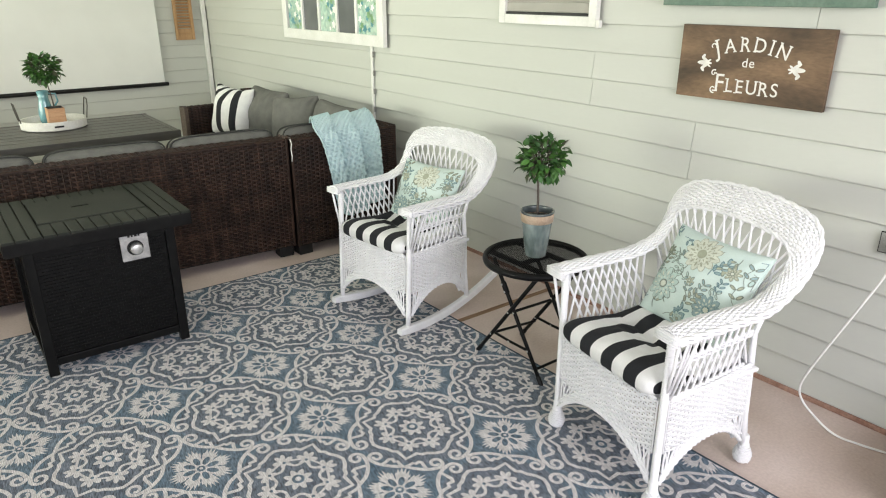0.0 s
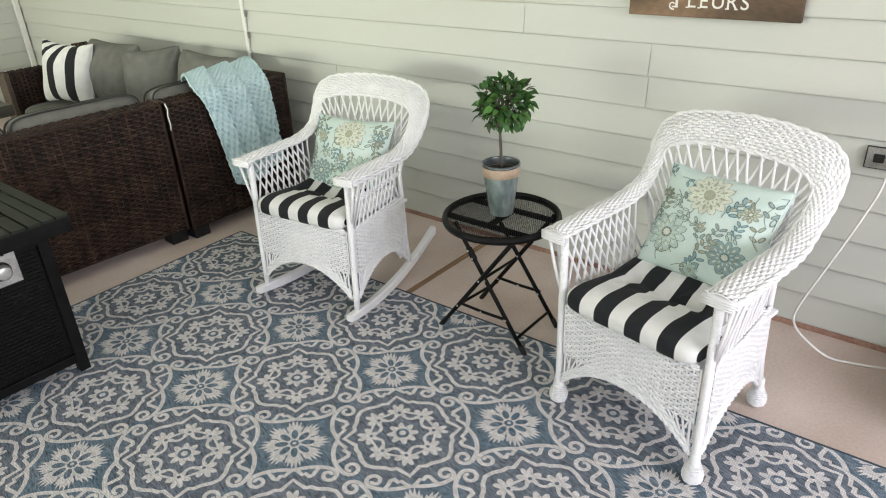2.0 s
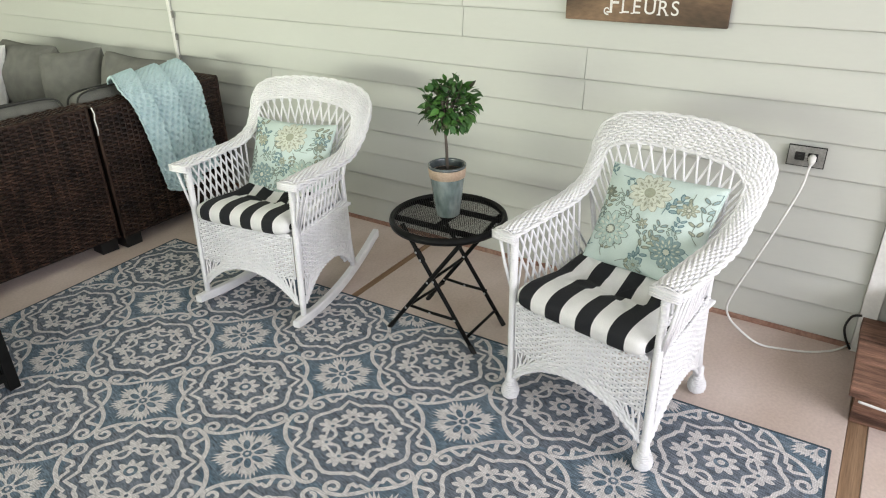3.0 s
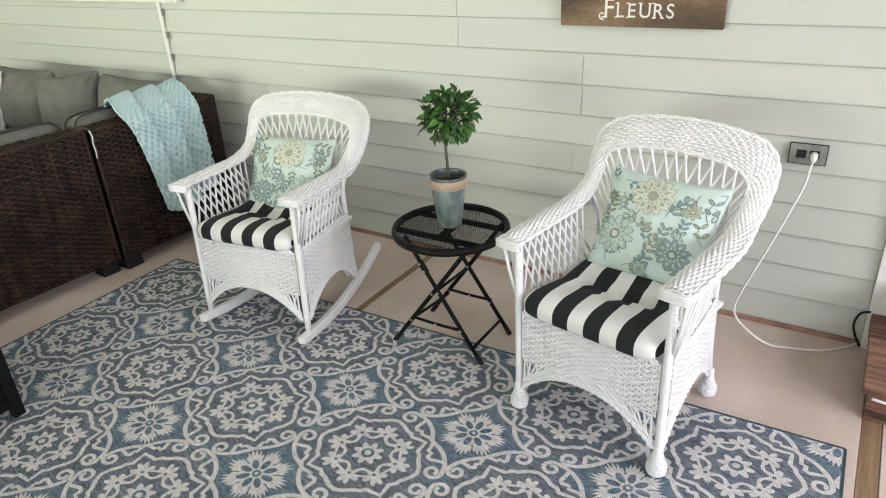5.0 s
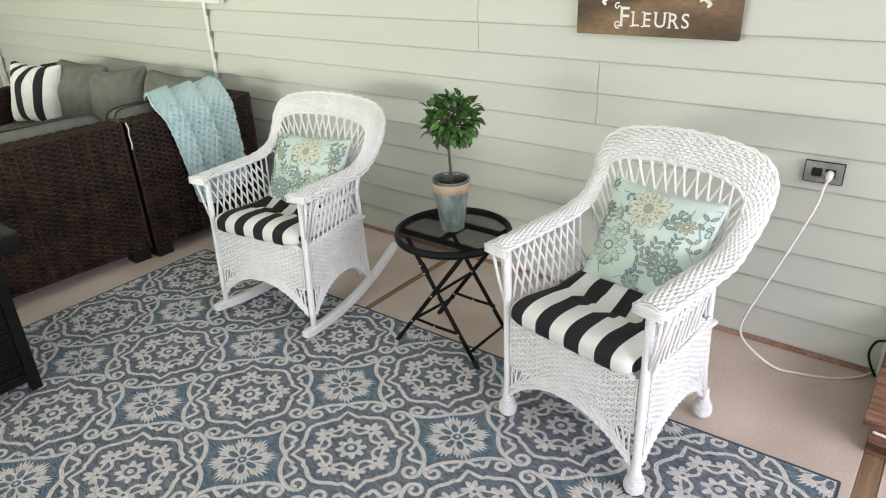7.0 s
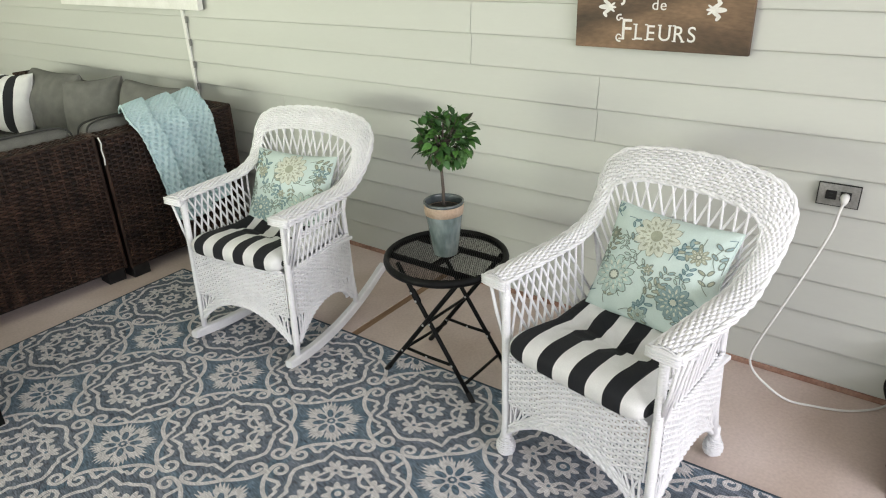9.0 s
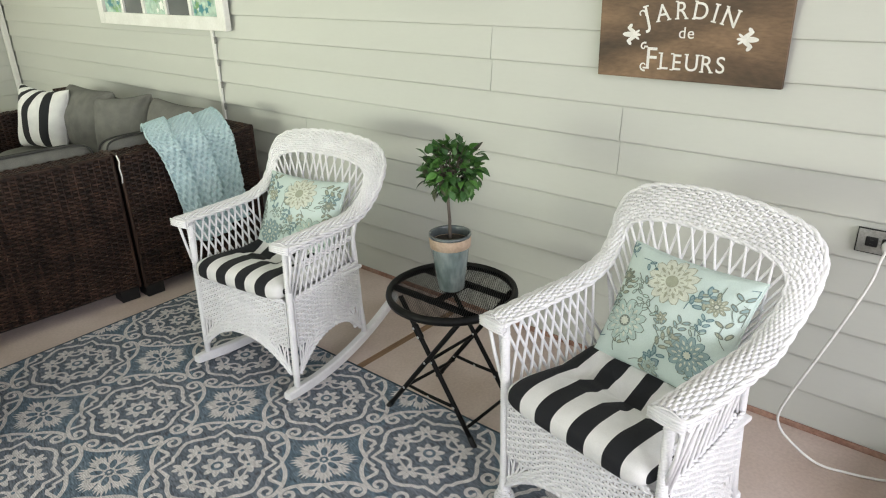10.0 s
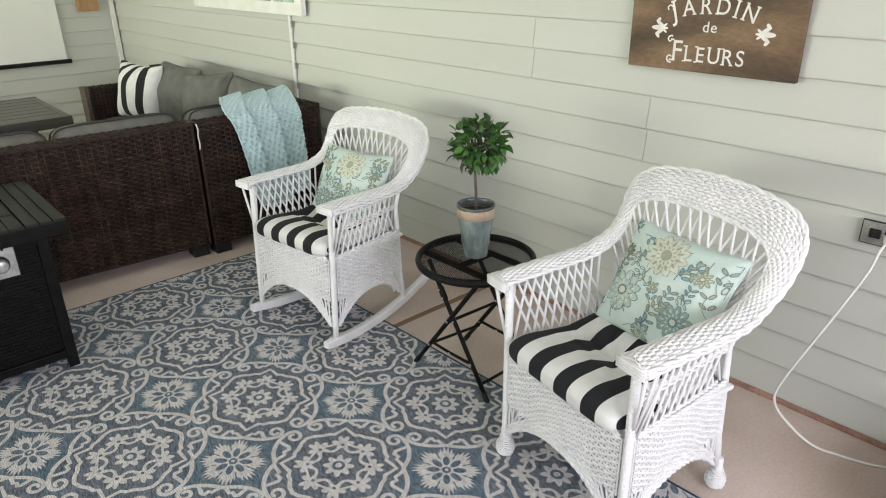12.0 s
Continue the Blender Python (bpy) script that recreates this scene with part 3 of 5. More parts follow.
        # a fan of sticks from each lower corner up to the weave
        for side in (0, 1):
            for k in range(6):
                q0, q1 = 0.03 + 0.030 * k, 0.035 + 0.050 * k
                z0 = hem(q0) + 0.020
                if z0 < 0.215:
                    part("corner_stick", Shape().tube([at(abs(side - q0), z0), at(abs(side - q1), 0.222)], 0.0040, 5, caps=False), WHITE_WICKER, sk, smooth=True)
                    if k % 2 == 0:
                        part("corner_stick", Shape().tube([at(abs(side - q0 - 0.05), hem(q0 + 0.05) + 0.020), at(abs(side - q1), 0.222)], 0.0036, 5, caps=False), WHITE_WICKER, sk, smooth=True)
    # open lattice of sides and back
    for sx in (1, -1):
        low_line = lambda t: Vector((sx * (0.256 - 0.050 * t), 0.020 + 0.405 * t, 0.404))
        top_line = lambda t: Vector((sx * (0.272 - 0.020 * t), 0.004 + 0.365 * t, 0.622 + arm_up + 0.014 * t * t))
        rail = add("side_rail", braid([low_line(t) for t in (0, 0.5, 0.94)], 0.008))
        lattice(rail, low_line, top_line, 12, 0.105, 0.0044, (0.003, 0, 0))
        # twined rows that bind the sticks half way up
        for f in (0.50, 0.56) if sx > 0 else ():
            part("twined_band", braid([low_line(0.02 + 0.96 * i / 16).lerp(top_line(0.02 + 0.96 * i / 16), f) for i in range(17)], 0.0058, 0.032), WHITE_WICKER, rail, smooth=True)
    top = lambda t: rim_(0.195 + 0.61 * t, 0.0)
    bot = lambda t: (0.205 - 0.41 * t, 0.432 - 0.012 * math.sin(math.pi * t), 0.412)
    back_rail = add("back_rail", braid([bot(0.02 + 0.96 * i / 12) for i in range(13)], 0.008))
    lattice(back_rail, top, bot, 23, 0.135, 0.0041, (0, 0.003, 0))
    add("seat_board", Shape().box(-0.235, 0.235, 0.015, 0.445, 0.380, 0.394, 0.004), False)
    if rocker:
        for sx in (1, -1):
            def bottom(y):
                return 0.37 * (y - 0.18) ** 2
            s = Shape()
            ys = [-0.045 + 0.765 * i / 24 for i in range(25)]
            x0 = lambda y: sx * (0.256 - 0.044 * min(max(y / 0.46, 0), 1.5))
            vs = []
            for y in ys:
                z = bottom(y) + 0.002
                h = 0.040 if y > 0.0 else 0.030 + 0.2 * (y + 0.045)
                for dx, dz in ((-0.016, 0.004), (-0.012, 0.0), (0.012, 0.0), (0.016, 0.004), (0.016, h - 0.006), (0.011, h), (-0.011, h), (-0.016, h - 0.006)):
                    vs.append((x0(y) + dx, y, z + dz))
            fs = [(8 * i + k, 8 * i + (k + 1) % 8, 8 * (i + 1) + (k + 1) % 8, 8 * (i + 1) + k) for i in range(24) for k in range(8)] + [tuple(range(7, -1, -1)), tuple(range(192, 200))]
            part("rocker", s.add(vs, fs), WHITE_WICKER, ch, "white painted wooden rocker", False)
    return ch


CH2 = pose(1.690, 1.252, 0.0065, 0, 0, -102) @ pose(0, 0.46, 0, 0, 0, 1.5) @ pose(0, -0.46, 0)
CH1 = pose(1.655, 2.670, 0.0078, 0, 0, -82) @ pose(0, 0.18, 0, -2.4, 0, 0) @ pose(0, -0.18, 0)
wicker_chair(CH2, False, "white painted wicker armchair with ball feet on the rug")
wicker_chair(CH1, True, "white painted wicker rocking chair beside the brown sofa")


# ---- chair cushions and pillows ----
def stripe_mat(name, period, phase, axis, vmin=0.5, bend=0.0):
    """White cotton with broad black stripes."""
    m = make_mat(name, (0.70, 0.70, 0.69), (0.78, 0.78, 0.77), 18, 0.9, 0.35, 450, fine=0.05)
    nt = m.node_tree
    b = nt.nodes["Principled BSDF"]
    src = b.inputs["Base Color"].links[0].from_socket
    tc = nt.nodes.new("ShaderNodeTexCoord")
    sp = nt.nodes.new("ShaderNodeSeparateXYZ")
    nt.links.new(tc.outputs["Object"], sp.inputs[0])
    steps = (('ADD', phase), ('DIVIDE', period), ('FRACT', 0), ('GREATER_THAN', vmin))
    sock = sp.outputs[axis]
    if bend:
        # the stripes bow over towards one upper corner
        def step(op, a, b):
            md = nt.nodes.new("ShaderNodeMath")
            md.operation = op
            for k, val in enumerate((a, b)):
                if isinstance(val, (int, float)):
                    md.inputs[k].default_value = val
                else:
                    nt.links.new(val, md.inputs[k])
            return md.outputs[0]
        rise = step('MAXIMUM', step('SUBTRACT', sp.outputs["Z"], 0.05), 0.0)
        near = step('MINIMUM', step('MAXIMUM', step('MULTIPLY', step('SUBTRACT', 0.08, sock), 5.0), 0.0), 1.0)
        sock = step('SUBTRACT', sock, step('MULTIPLY', step('MULTIPLY', step('POWER', rise, 2.0), bend), near))
    for op, val in steps:
        md = nt.nodes.new("ShaderNodeMath")
        md.operation = op
        md.inputs[1].default_value = val
        nt.links.new(sock, md.inputs[0])
        sock = md.outputs[0]
    mx = nt.nodes.new("ShaderNodeMix")
    mx.data_type = 'RGBA'
    nt.links.new(sock, mx.inputs[0])
    nt.links.new(src, mx.inputs[6])
    mx.inputs[7].default_value = (0.010, 0.011, 0.014, 1)
    nt.links.new(mx.outputs[2], b.inputs["Base Color"])
    return m


SEAT_STRIPE = stripe_mat("black_white_striped_cotton", 0.108, 1.019, "X")
SEAT_STRIPE_SHIFTED = stripe_mat("black_white_striped_cotton_shifted", 0.104, 1.072, "X")


def seat_cushion(m, cover):
    def fn(u, v):
        w = 2 * math.pi * u
        c, s_ = math.cos(w), math.sin(w)
        k = 0.22
        x = 0.236 * math.copysign(abs(c) ** k, c)
        y = 0.226 * math.copysign(abs(s_) ** k, s_)
        ph = math.pi * (v - 0.5)
        rr = math.cos(ph) ** 0.36
        x, y = x * rr, y * rr
        z = 0.047 * math.copysign(abs(math.sin(ph)) ** 0.70, math.sin(ph))
        full = z / 0.047
        x *= 1 - 0.13 * (y + 0.226) / 0.452
        if z > 0:
            # one deep cross crease, and tufts along it and towards the back
            z -= 0.036 * full * math.exp(-(y - 0.012) ** 2 / 0.0005) * (0.62 + 0.38 * math.cos((x + 0.010) * 58.2))
            for tx in (-0.118, -0.010, 0.098):
                for ty in (0.012, 0.150):
                    z -= 0.020 * full * math.exp(-((x - tx) ** 2 + (y - ty) ** 2) / 0.0011)
            # each row swells between the tufts
            z -= 0.010 * full * (0.5 + 0.5 * math.cos((x + 0.010) * 58.2)) * math.exp(-(y + 0.05) ** 2 / 0.008)
            z += 0.006 * noise.noise(Vector((x * 9, y * 9, 3)))
        return (x, y, z)
    s = Shape().grid(fn, 120, 40, True)
    cu = thing("seat_cushion", "tufted black and white striped seat cushion on a wicker chair", "cushion", m, "striped seat cushions")
    part("cushion_cover", s, cover, cu, smooth=True)
    tufts = Shape()
    for tx in (-0.118, -0.010, 0.098):
        for ty in (0.012, 0.150):
            tufts.lathe([(0.0, 0.0), (0.006, 0.001), (0.007, 0.003), (0.0, 0.005)], (tx, ty, -0.004 if ty < 0.1 else 0.024), 8)
    part("tufts", tufts, WHITE_PAINT, cu, "stitched tufts")
    return cu


seat_cushion(CH2 @ pose(0.0, 0.196, 0.434), SEAT_STRIPE)
seat_cushion(CH1 @ pose(0.0, 0.196, 0.436), SEAT_STRIPE_SHIFTED)

AQUA = make_mat("aqua_printed_cotton", (0.53, 0.640, 0.605), (0.59, 0.695, 0.660), 12, 0.9, 0.3, 450, fine=0.05)
PRINT = {"teal": (0.12, 0.21, 0.235), "blue": (0.26, 0.36, 0.365), "cream": (0.60, 0.63, 0.54), "olive": (0.19, 0.225, 0.19), "sand": (0.36, 0.38, 0.29), "pale": (0.44, 0.56, 0.52)}
PRINT_MAT = {k: make_mat("print_" + k, tuple(0.9 * c for c in v), tuple(min(1, 1.1 * c) for c in v), 40, 0.9, 0.2, 450, fine=0.1) for k, v in PRINT.items()}


def pillow_surface(a, depth, seed, kx=1.0, crease=0.0, soft=0.0, horn=0.075):
    def fn(x, y, side=1):
        """x, y from -1 to 1 over the pillow's face."""
        t = max((1 - x * x) * (1 - y * y), 0.0) ** 0.42
        px = a * kx * x * (1 - 0.075 * (1 - y * y) - soft * abs(y) ** 7)
        pz = a * y * (1 - horn * (1 - x * x) - soft * abs(x) ** 7)
        dent = 0.010 * noise.noise(Vector((x * 1.6 + seed, y * 1.6, seed)))
        # creases that run in from the corners and down from the top seam
        fan = sum(math.exp(-((x - c) ** 2 + (y - 1.0) ** 2) / 0.30) * math.sin(9 * math.atan2(1.05 - y, x - c) + seed) for c in (-1.0, 1.0))
        dent += crease * fan + 0.5 * crease * noise.noise(Vector((x * 4 + seed, y * 1.5, 2 * seed)))
        return Vector((px, -side * (depth * t + dent * t), pz))
    return fn


def pillow_body(fn, n=28):
    s = Shape()
    ramp = lambda q: math.sin((q - 0.5) * math.pi)
    s.grid(lambda u, v: fn(ramp(u), ramp(v), 1), n, n)
    s.grid(lambda u, v: fn(ramp(1 - u), ramp(v), -1), n, n)
    return s


def floral_pillow(m, seed, label, a, kx, flip):
    rnd = random.Random(seed)
    fn = pillow_surface(a, 0.062, seed, kx, 0.006)
    pl = thing("throw_pillow", label, "pillow", m, "floral throw pillows")
    part("pillow_cover", pillow_body(fn), AQUA, pl, smooth=True)
    part("piping", Shape().tube([fn(math.copysign(min(abs(x), 1), x), math.copysign(min(abs(y), 1), y)) for i in range(81) for w in [2 * math.pi * i / 80] for k in [max(abs(math.cos(w)), abs(math.sin(w)))] for x, y in [(math.cos(w) / k, math.sin(w) / k)]], 0.0032, 6, caps=False), AQUA, pl, smooth=True)
    ink = {k: Shape() for k in PRINT}

    def on(x, y, lift):
        x, y = min(max(x, -0.985), 0.985), min(max(y, -0.985), 0.985)
        p = fn(x, y)
        return (p.x, p.y - lift, p.z)

    def blob(colour, cx, cy, f, lift, n=20, rings=3):
        vs = [on(cx, cy, lift)]
        for r in range(1, rings + 1):
            vs += [on(cx + f(w) * r / rings * math.cos(w), cy + f(w) * r / rings * math.sin(w), lift) for k in range(n) for w in [2 * math.pi * k / n]]
        fs = [(0, 1 + (k + 1) % n, 1 + k) for k in range(n)]
        for r in range(rings - 1):
            o = 1 + r * n
            fs += [(o + k, o + (k + 1) % n, o + n + (k + 1) % n, o + n + k) for k in range(n)]
        ink[colour].add(vs, [f_[::-1] for f_ in fs])

    def oval(a, b, w0):
        return lambda w: a * b / math.hypot(b * math.cos(w - w0), a * math.sin(w - w0))

    def flower(cx, cy, r, petals, dark, light, heart):
        cx *= flip
        for ring, (rad, lift) in enumerate(((1.0, 0.0012), (0.62, 0.0024))):
            for k in range(petals):
                w = 2 * math.pi * (k + 0.5 * ring) / petals + seed
                px, py = cx + r * rad * 0.62 * math.cos(w), cy + r * rad * 0.62 * math.sin(w)
                blob(dark, px, py, oval(r * rad * 0.40, r * rad * 0.21, w), lift + 0.0002 * (k % 3), 14, 2)
                blob(light, px, py, oval(r * rad * 0.375, r * rad * 0.182, w), lift + 0.0008 + 0.0002 * (k % 3), 12, 2)
                blob(heart, px, py, oval(r * rad * 0.17, r * rad * 0.05, w), lift + 0.0014, 8, 1)
        blob(dark, cx, cy, lambda w: r * 0.26, 0.0044, 16, 1)
        blob(heart, cx, cy, lambda w: r * 0.18 + r * 0.03 * math.cos(9 * w), 0.0050, 18, 1)

    def stem(x0, y0, x1, y1, bend, colour):
        pts = []
        for i in range(9):
            q = i / 8
            nx, ny = -(y1 - y0), x1 - x0
            pts.append(on(x0 + (x1 - x0) * q + nx * bend * math.sin(math.pi * q), y0 + (y1 - y0) * q + ny * bend * math.sin(math.pi * q), 0.0014))
        ink[colour].tube(pts, 0.0011, 4)
        return pts

    def leaf(cx, cy, a, w, dark, light):
        blob(dark, cx, cy, oval(a, a * 0.42, w), 0.0013, 14, 2)
        blob(light, cx, cy, oval(a * 0.72, a * 0.24, w), 0.0019, 12, 2)

    def sprig(cx, cy, w, dark, light, n=3, s=0.09):
        x1, y1 = cx + 3.4 * s * math.cos(w), cy + 3.4 * s * math.sin(w)
        stem(cx, cy, x1, y1, 0.18, dark)
        for k in range(n):
            q = (k + 0.8) / n
            for sd in (1, -1):
                ww = w + sd * 0.8
                leaf(cx + (x1 - cx) * q + s * 0.8 * math.cos(ww), cy + (y1 - cy) * q + s * 0.8 * math.sin(ww), s * 0.72, ww, dark, light)
    flower(-0.58, -0.30, 0.38, 11, "olive", "pale", "cream")
    flower(-0.10, 0.60, 0.40, 12, "sand", "cream", "sand")
    flower(0.52, -0.42, 0.31, 11, "teal", "blue", "cream")
    flower(0.64, 0.45, 0.16, 8, "olive", "sand", "cream")
    flower(0.02, -0.86, 0.14, 8, "olive", "pale", "sand")
    flower(-0.84, 0.42, 0.13, 7, "sand", "olive", "sand")
    flower(-0.02, -0.02, 0.10, 6, "olive", "sand", "cream")
    spots = []
    for gx in range(7):
        for gy in range(7):
            cx, cy = -0.90 + 0.29 * gx + rnd.uniform(-0.09, 0.09), -0.90 + 0.29 * gy + rnd.uniform(-0.09, 0.09)
            if all(math.hypot(cx - flip * fx, cy - fy) > fr for fx, fy, fr in ((-0.58, -0.30, 0.34), (-0.10, 0.60, 0.36), (0.52, -0.42, 0.28), (0.64, 0.45, 0.16))):
                spots.append((cx, cy))
    for n_, (cx, cy) in enumerate(spots):
        d, l = (("olive", "pale"), ("teal", "blue"), ("olive", "sand"), ("olive", "blue"))[n_ % 4]
        sprig(cx, cy, rnd.uniform(0, 6.28), d, l, rnd.choice((2, 3, 3)), rnd.uniform(0.085, 0.125))
    for k, s in ink.items():
        if s.v:
            tagged(part("floral_print", s, PRINT_MAT[k], pl), kind="stuff")
    return pl


floral_pillow(CH2 @ pose(0.012, 0.382, 0.612, -30, 0, 0), 1.0, "aqua floral throw pillow leaning in the wicker armchair", 0.172, 1.14, 1)
floral_pillow(CH1 @ pose(-0.004, 0.352, 0.572, -25, 0, 2), 2.3, "aqua floral throw pillow leaning in the wicker rocking chair", 0.180, 1.12, -1)


# ---- side table with potted topiary ----
TX, TY, TZ = 2.018, 1.908, 0.511
side_table = thing("folding_side_table", "round black metal mesh folding side table between the chairs", "table", pose(TX, TY, 0))
ring = Shape()
ring.grid(lambda u, v: (math.cos(2 * math.pi * u) * (0.214 + 0.011 * math.cos(2 * math.pi * v)), math.sin(2 * math.pi * u) * (0.214 + 0.011 * math.cos(2 * math.pi * v)), TZ - 0.015 + 0.016 * math.sin(2 * math.pi * v)), 64, 8, True)
part("rim", ring, BLACK_STEEL, side_table, smooth=True)
wires = Shape()
for k in range(-29, 30):
    d = k * 0.0072
    h = math.sqrt(max(0.210 ** 2 - d * d, 0.0))
    for c, s_ in ((math.cos(0.5), math.sin(0.5)), (math.cos(-0.75), math.sin(-0.75))):
        wires.tube([(-s_ * d - c * h, c * d - s_ * h, TZ - 0.010), (-s_ * d + c * h, c * d + s_ * h, TZ - 0.010)], 0.0011, 3, caps=False)
tagged(part("mesh_top", wires, BLACK_STEEL, side_table, "black wire mesh top"), kind="stuff")
for d in (-0.085, 0.085):
    h = math.sqrt(0.21 ** 2 - d * d)
    part("support_bar", Shape().box(d - 0.009, d + 0.009, -h, h, TZ - 0.030, TZ - 0.013, 0.002), BLACK_STEEL, side_table)
part("support_bar", Shape().box(-0.085, 0.085, -0.010, 0.010, TZ - 0.028, TZ - 0.014, 0.002), BLACK_STEEL, side_table)
RIVET = Shape().lathe([(0, 0.0025), (0.004, 0.0018), (0.0050, 0.0)], (0, 0, 0), 10).mesh("rivet", SILVER)


def table_leg(x, foot_y, top_y, joint=0.0):
    """One straight leg of a crossing pair, with foot cap and rivets on the side away from the wall."""
    at = lambda f: Vector((x, foot_y + (top_y - foot_y) * f, 0.006 + (TZ - 0.034) * f))
    leg = part("leg", Shape().tube([at(f) for f in (0, 0.25, 0.5, 0.75, 1)], 0.0088, 8), BLACK_STEEL, side_table, smooth=True)
    part("foot_cap", Shape().tube([at(-0.01), at(0.06)], 0.0105, 8), PLASTIC_BLACK, leg)
    spots = [0.26, 0.56]
    if joint:
        part("sleeve", Shape().tube([at(joint - 0.05), at(joint - 0.04), at(joint + 0.04), at(joint + 0.05)], (0.009, 0.0125, 0.0125, 0.009), 8), BLACK_STEEL, leg)
        spots += [joint - 0.03, joint + 0.03]
    for f in spots:
        p = at(f)
        part("rivet", RIVET, None, leg, "bright steel rivet", m=pose(p.x - (0.0125 if f > 0.6 else 0.0088), p.y, p.z, 0, -90, 0))
    return leg


table_leg(-0.112, -0.178, 0.136, 0.76)
table_leg(-0.128, 0.214, -0.142)
table_leg(0.126, -0.178, 0.150)
table_leg(0.140, 0.203, -0.146)
# folding links between the crossing legs, and stretchers from pair to pair
for x, y0, y1, z in ((-0.121, 0.116, -0.088, 0.136), (0.134, 0.112, -0.094, 0.136)):
    link = part("folding_link", Shape().tube([(x, y0, z), (x, 0.5 * (y0 + y1), z - 0.003), (x, y1, z)], 0.0062, 8), BLACK_STEEL, side_table, smooth=True)
    part("rivet", RIVET, None, link, "bright steel rivet", m=pose(x - 0.0062, 0.5 * (y0 + y1), z - 0.003, 0, -90, 0))
for p, q in (((-0.112, -0.140, 0.060), (0.126, -0.140, 0.060)), ((-0.128, 0.120, 0.132), (0.140, 0.120, 0.108)), ((-0.128, 0.018, 0.268), (0.140, 0.018, 0.258))):
    part("stretcher", Shape().tube([p, q], 0.0062, 8), BLACK_STEEL, side_table, smooth=True)

GLAZE = make_mat("grey_green_glaze", (0.10, 0.135, 0.13), (0.27, 0.315, 0.305), 14, 0.22, 0.15, 60, fine=0.15, stretch=(1, 1, 0.5), coat=0.4)
GLAZE_DARK = make_mat("dark_glaze", (0.045, 0.055, 0.058), (0.10, 0.12, 0.12), 14, 0.25, 0.1, 60, fine=0.15, coat=0.4)
CLAY = make_mat("tan_clay_band", (0.36, 0.26, 0.18), (0.45, 0.35, 0.26), 20, 0.85, 0.3, 120, fine=0.12)
SOIL = make_mat("dark_soil", (0.012, 0.009, 0.007), (0.03, 0.022, 0.016), 60, 0.95, 0.8, 90)
BARK = make_mat("grey_brown_bark", (0.050, 0.040, 0.032), (0.115, 0.095, 0.078), 40, 0.85, 0.5, 120, fine=0.2, stretch=(1, 1, 0.3))


def leaf_mat(name, c1, c2):
    m = make_mat(name, c1, c2, 30, 0.45, 0.2, 200, fine=0.15, vary=0.35)
    m.node_tree.nodes["Principled BSDF"].inputs["Specular IOR Level"].default_value = 0.4
    return m


LEAVES = (leaf_mat("leaf_green", (0.034, 0.105, 0.020), (0.078, 0.185, 0.038)), leaf_mat("leaf_dark", (0.024, 0.078, 0.020), (0.050, 0.130, 0.034)), leaf_mat("leaf_brownish", (0.045, 0.055, 0.028), (0.075, 0.085, 0.045)))


def leaf_mesh(material, curl):
    s = Shape()
    vs, n = [], 6
    for i in range(n + 1):
        q = i / n
        w = 0.34 * math.sin(math.pi * q ** 0.85) * (1 - 0.15 * q)
        z = curl * (q * q) * -0.35
        vs += [(-w, q, z + 0.35 * w), (0, q, z), (w, q, z + 0.35 * w)]
    fs = []
    for i in range(n):
        for k in (0, 1):
            fs.append((3 * i + k, 3 * i + k + 1, 3 * i + k + 4, 3 * i + k + 3))
    return s.add(vs, fs).mesh("leaf", material, True)


LEAF_MESHES = [leaf_mesh(mt, c) for mt in LEAVES for c in (0.6, 1.3)]


def crown_leaves(parent, centre, radius, count, size, seed, squash=1.0):
    rnd = random.Random(seed)
    for k in range(count):
        z = 1 - 2 * (k + 0.5) / count
        w = k * 2.39996 + rnd.uniform(-0.4, 0.4)
        r = math.sqrt(max(1 - z * z, 0))
        d = Vector((r * math.cos(w), r * math.sin(w), z))
        rad = radius * rnd.uniform(0.50, 0.92) * (1 + 0.10 * noise.noise(d * 2.2 + Vector((seed, 0, 0))))
        p = Vector(centre) + Vector((d.x * rad, d.y * rad, d.z * rad * squash))
        aim = (d + Vector((rnd.uniform(-0.8, 0.8), rnd.uniform(-0.8, 0.8), rnd.uniform(-0.35, 0.65)))).normalized()
        q = aim.to_track_quat('Y', 'Z') @ Euler((0, rnd.uniform(-0.9, 0.9), 0)).to_quaternion()
        sc = size * rnd.uniform(0.7, 1.2)
        pick = rnd.choices(range(6), (4, 4, 3, 3, 1, 1))[0]
        ob = part("leaf", LEAF_MESHES[pick], None, parent)
        ob.matrix_basis = Matrix.LocRotScale(p, q, (sc, sc, sc))


def twigs(parent, base, centre, radius, count, seed, r=0.0018):
    rnd = random.Random(seed)
    s = Shape()
    for k in range(count):
        w, z = rnd.uniform(0, 6.28), rnd.uniform(-0.5, 0.9)
        q = math.sqrt(1 - z * z)
        tip = Vector(centre) + Vector((q * math.cos(w), q * math.sin(w), z)) * radius * 0.8
        b = Vector(base)
        s.tube([b, b.lerp(tip, 0.5) + Vector((0, 0, -0.01)), tip], (r * 1.3, r, r * 0.5), 5)
    return part("twigs", s, BARK, parent)


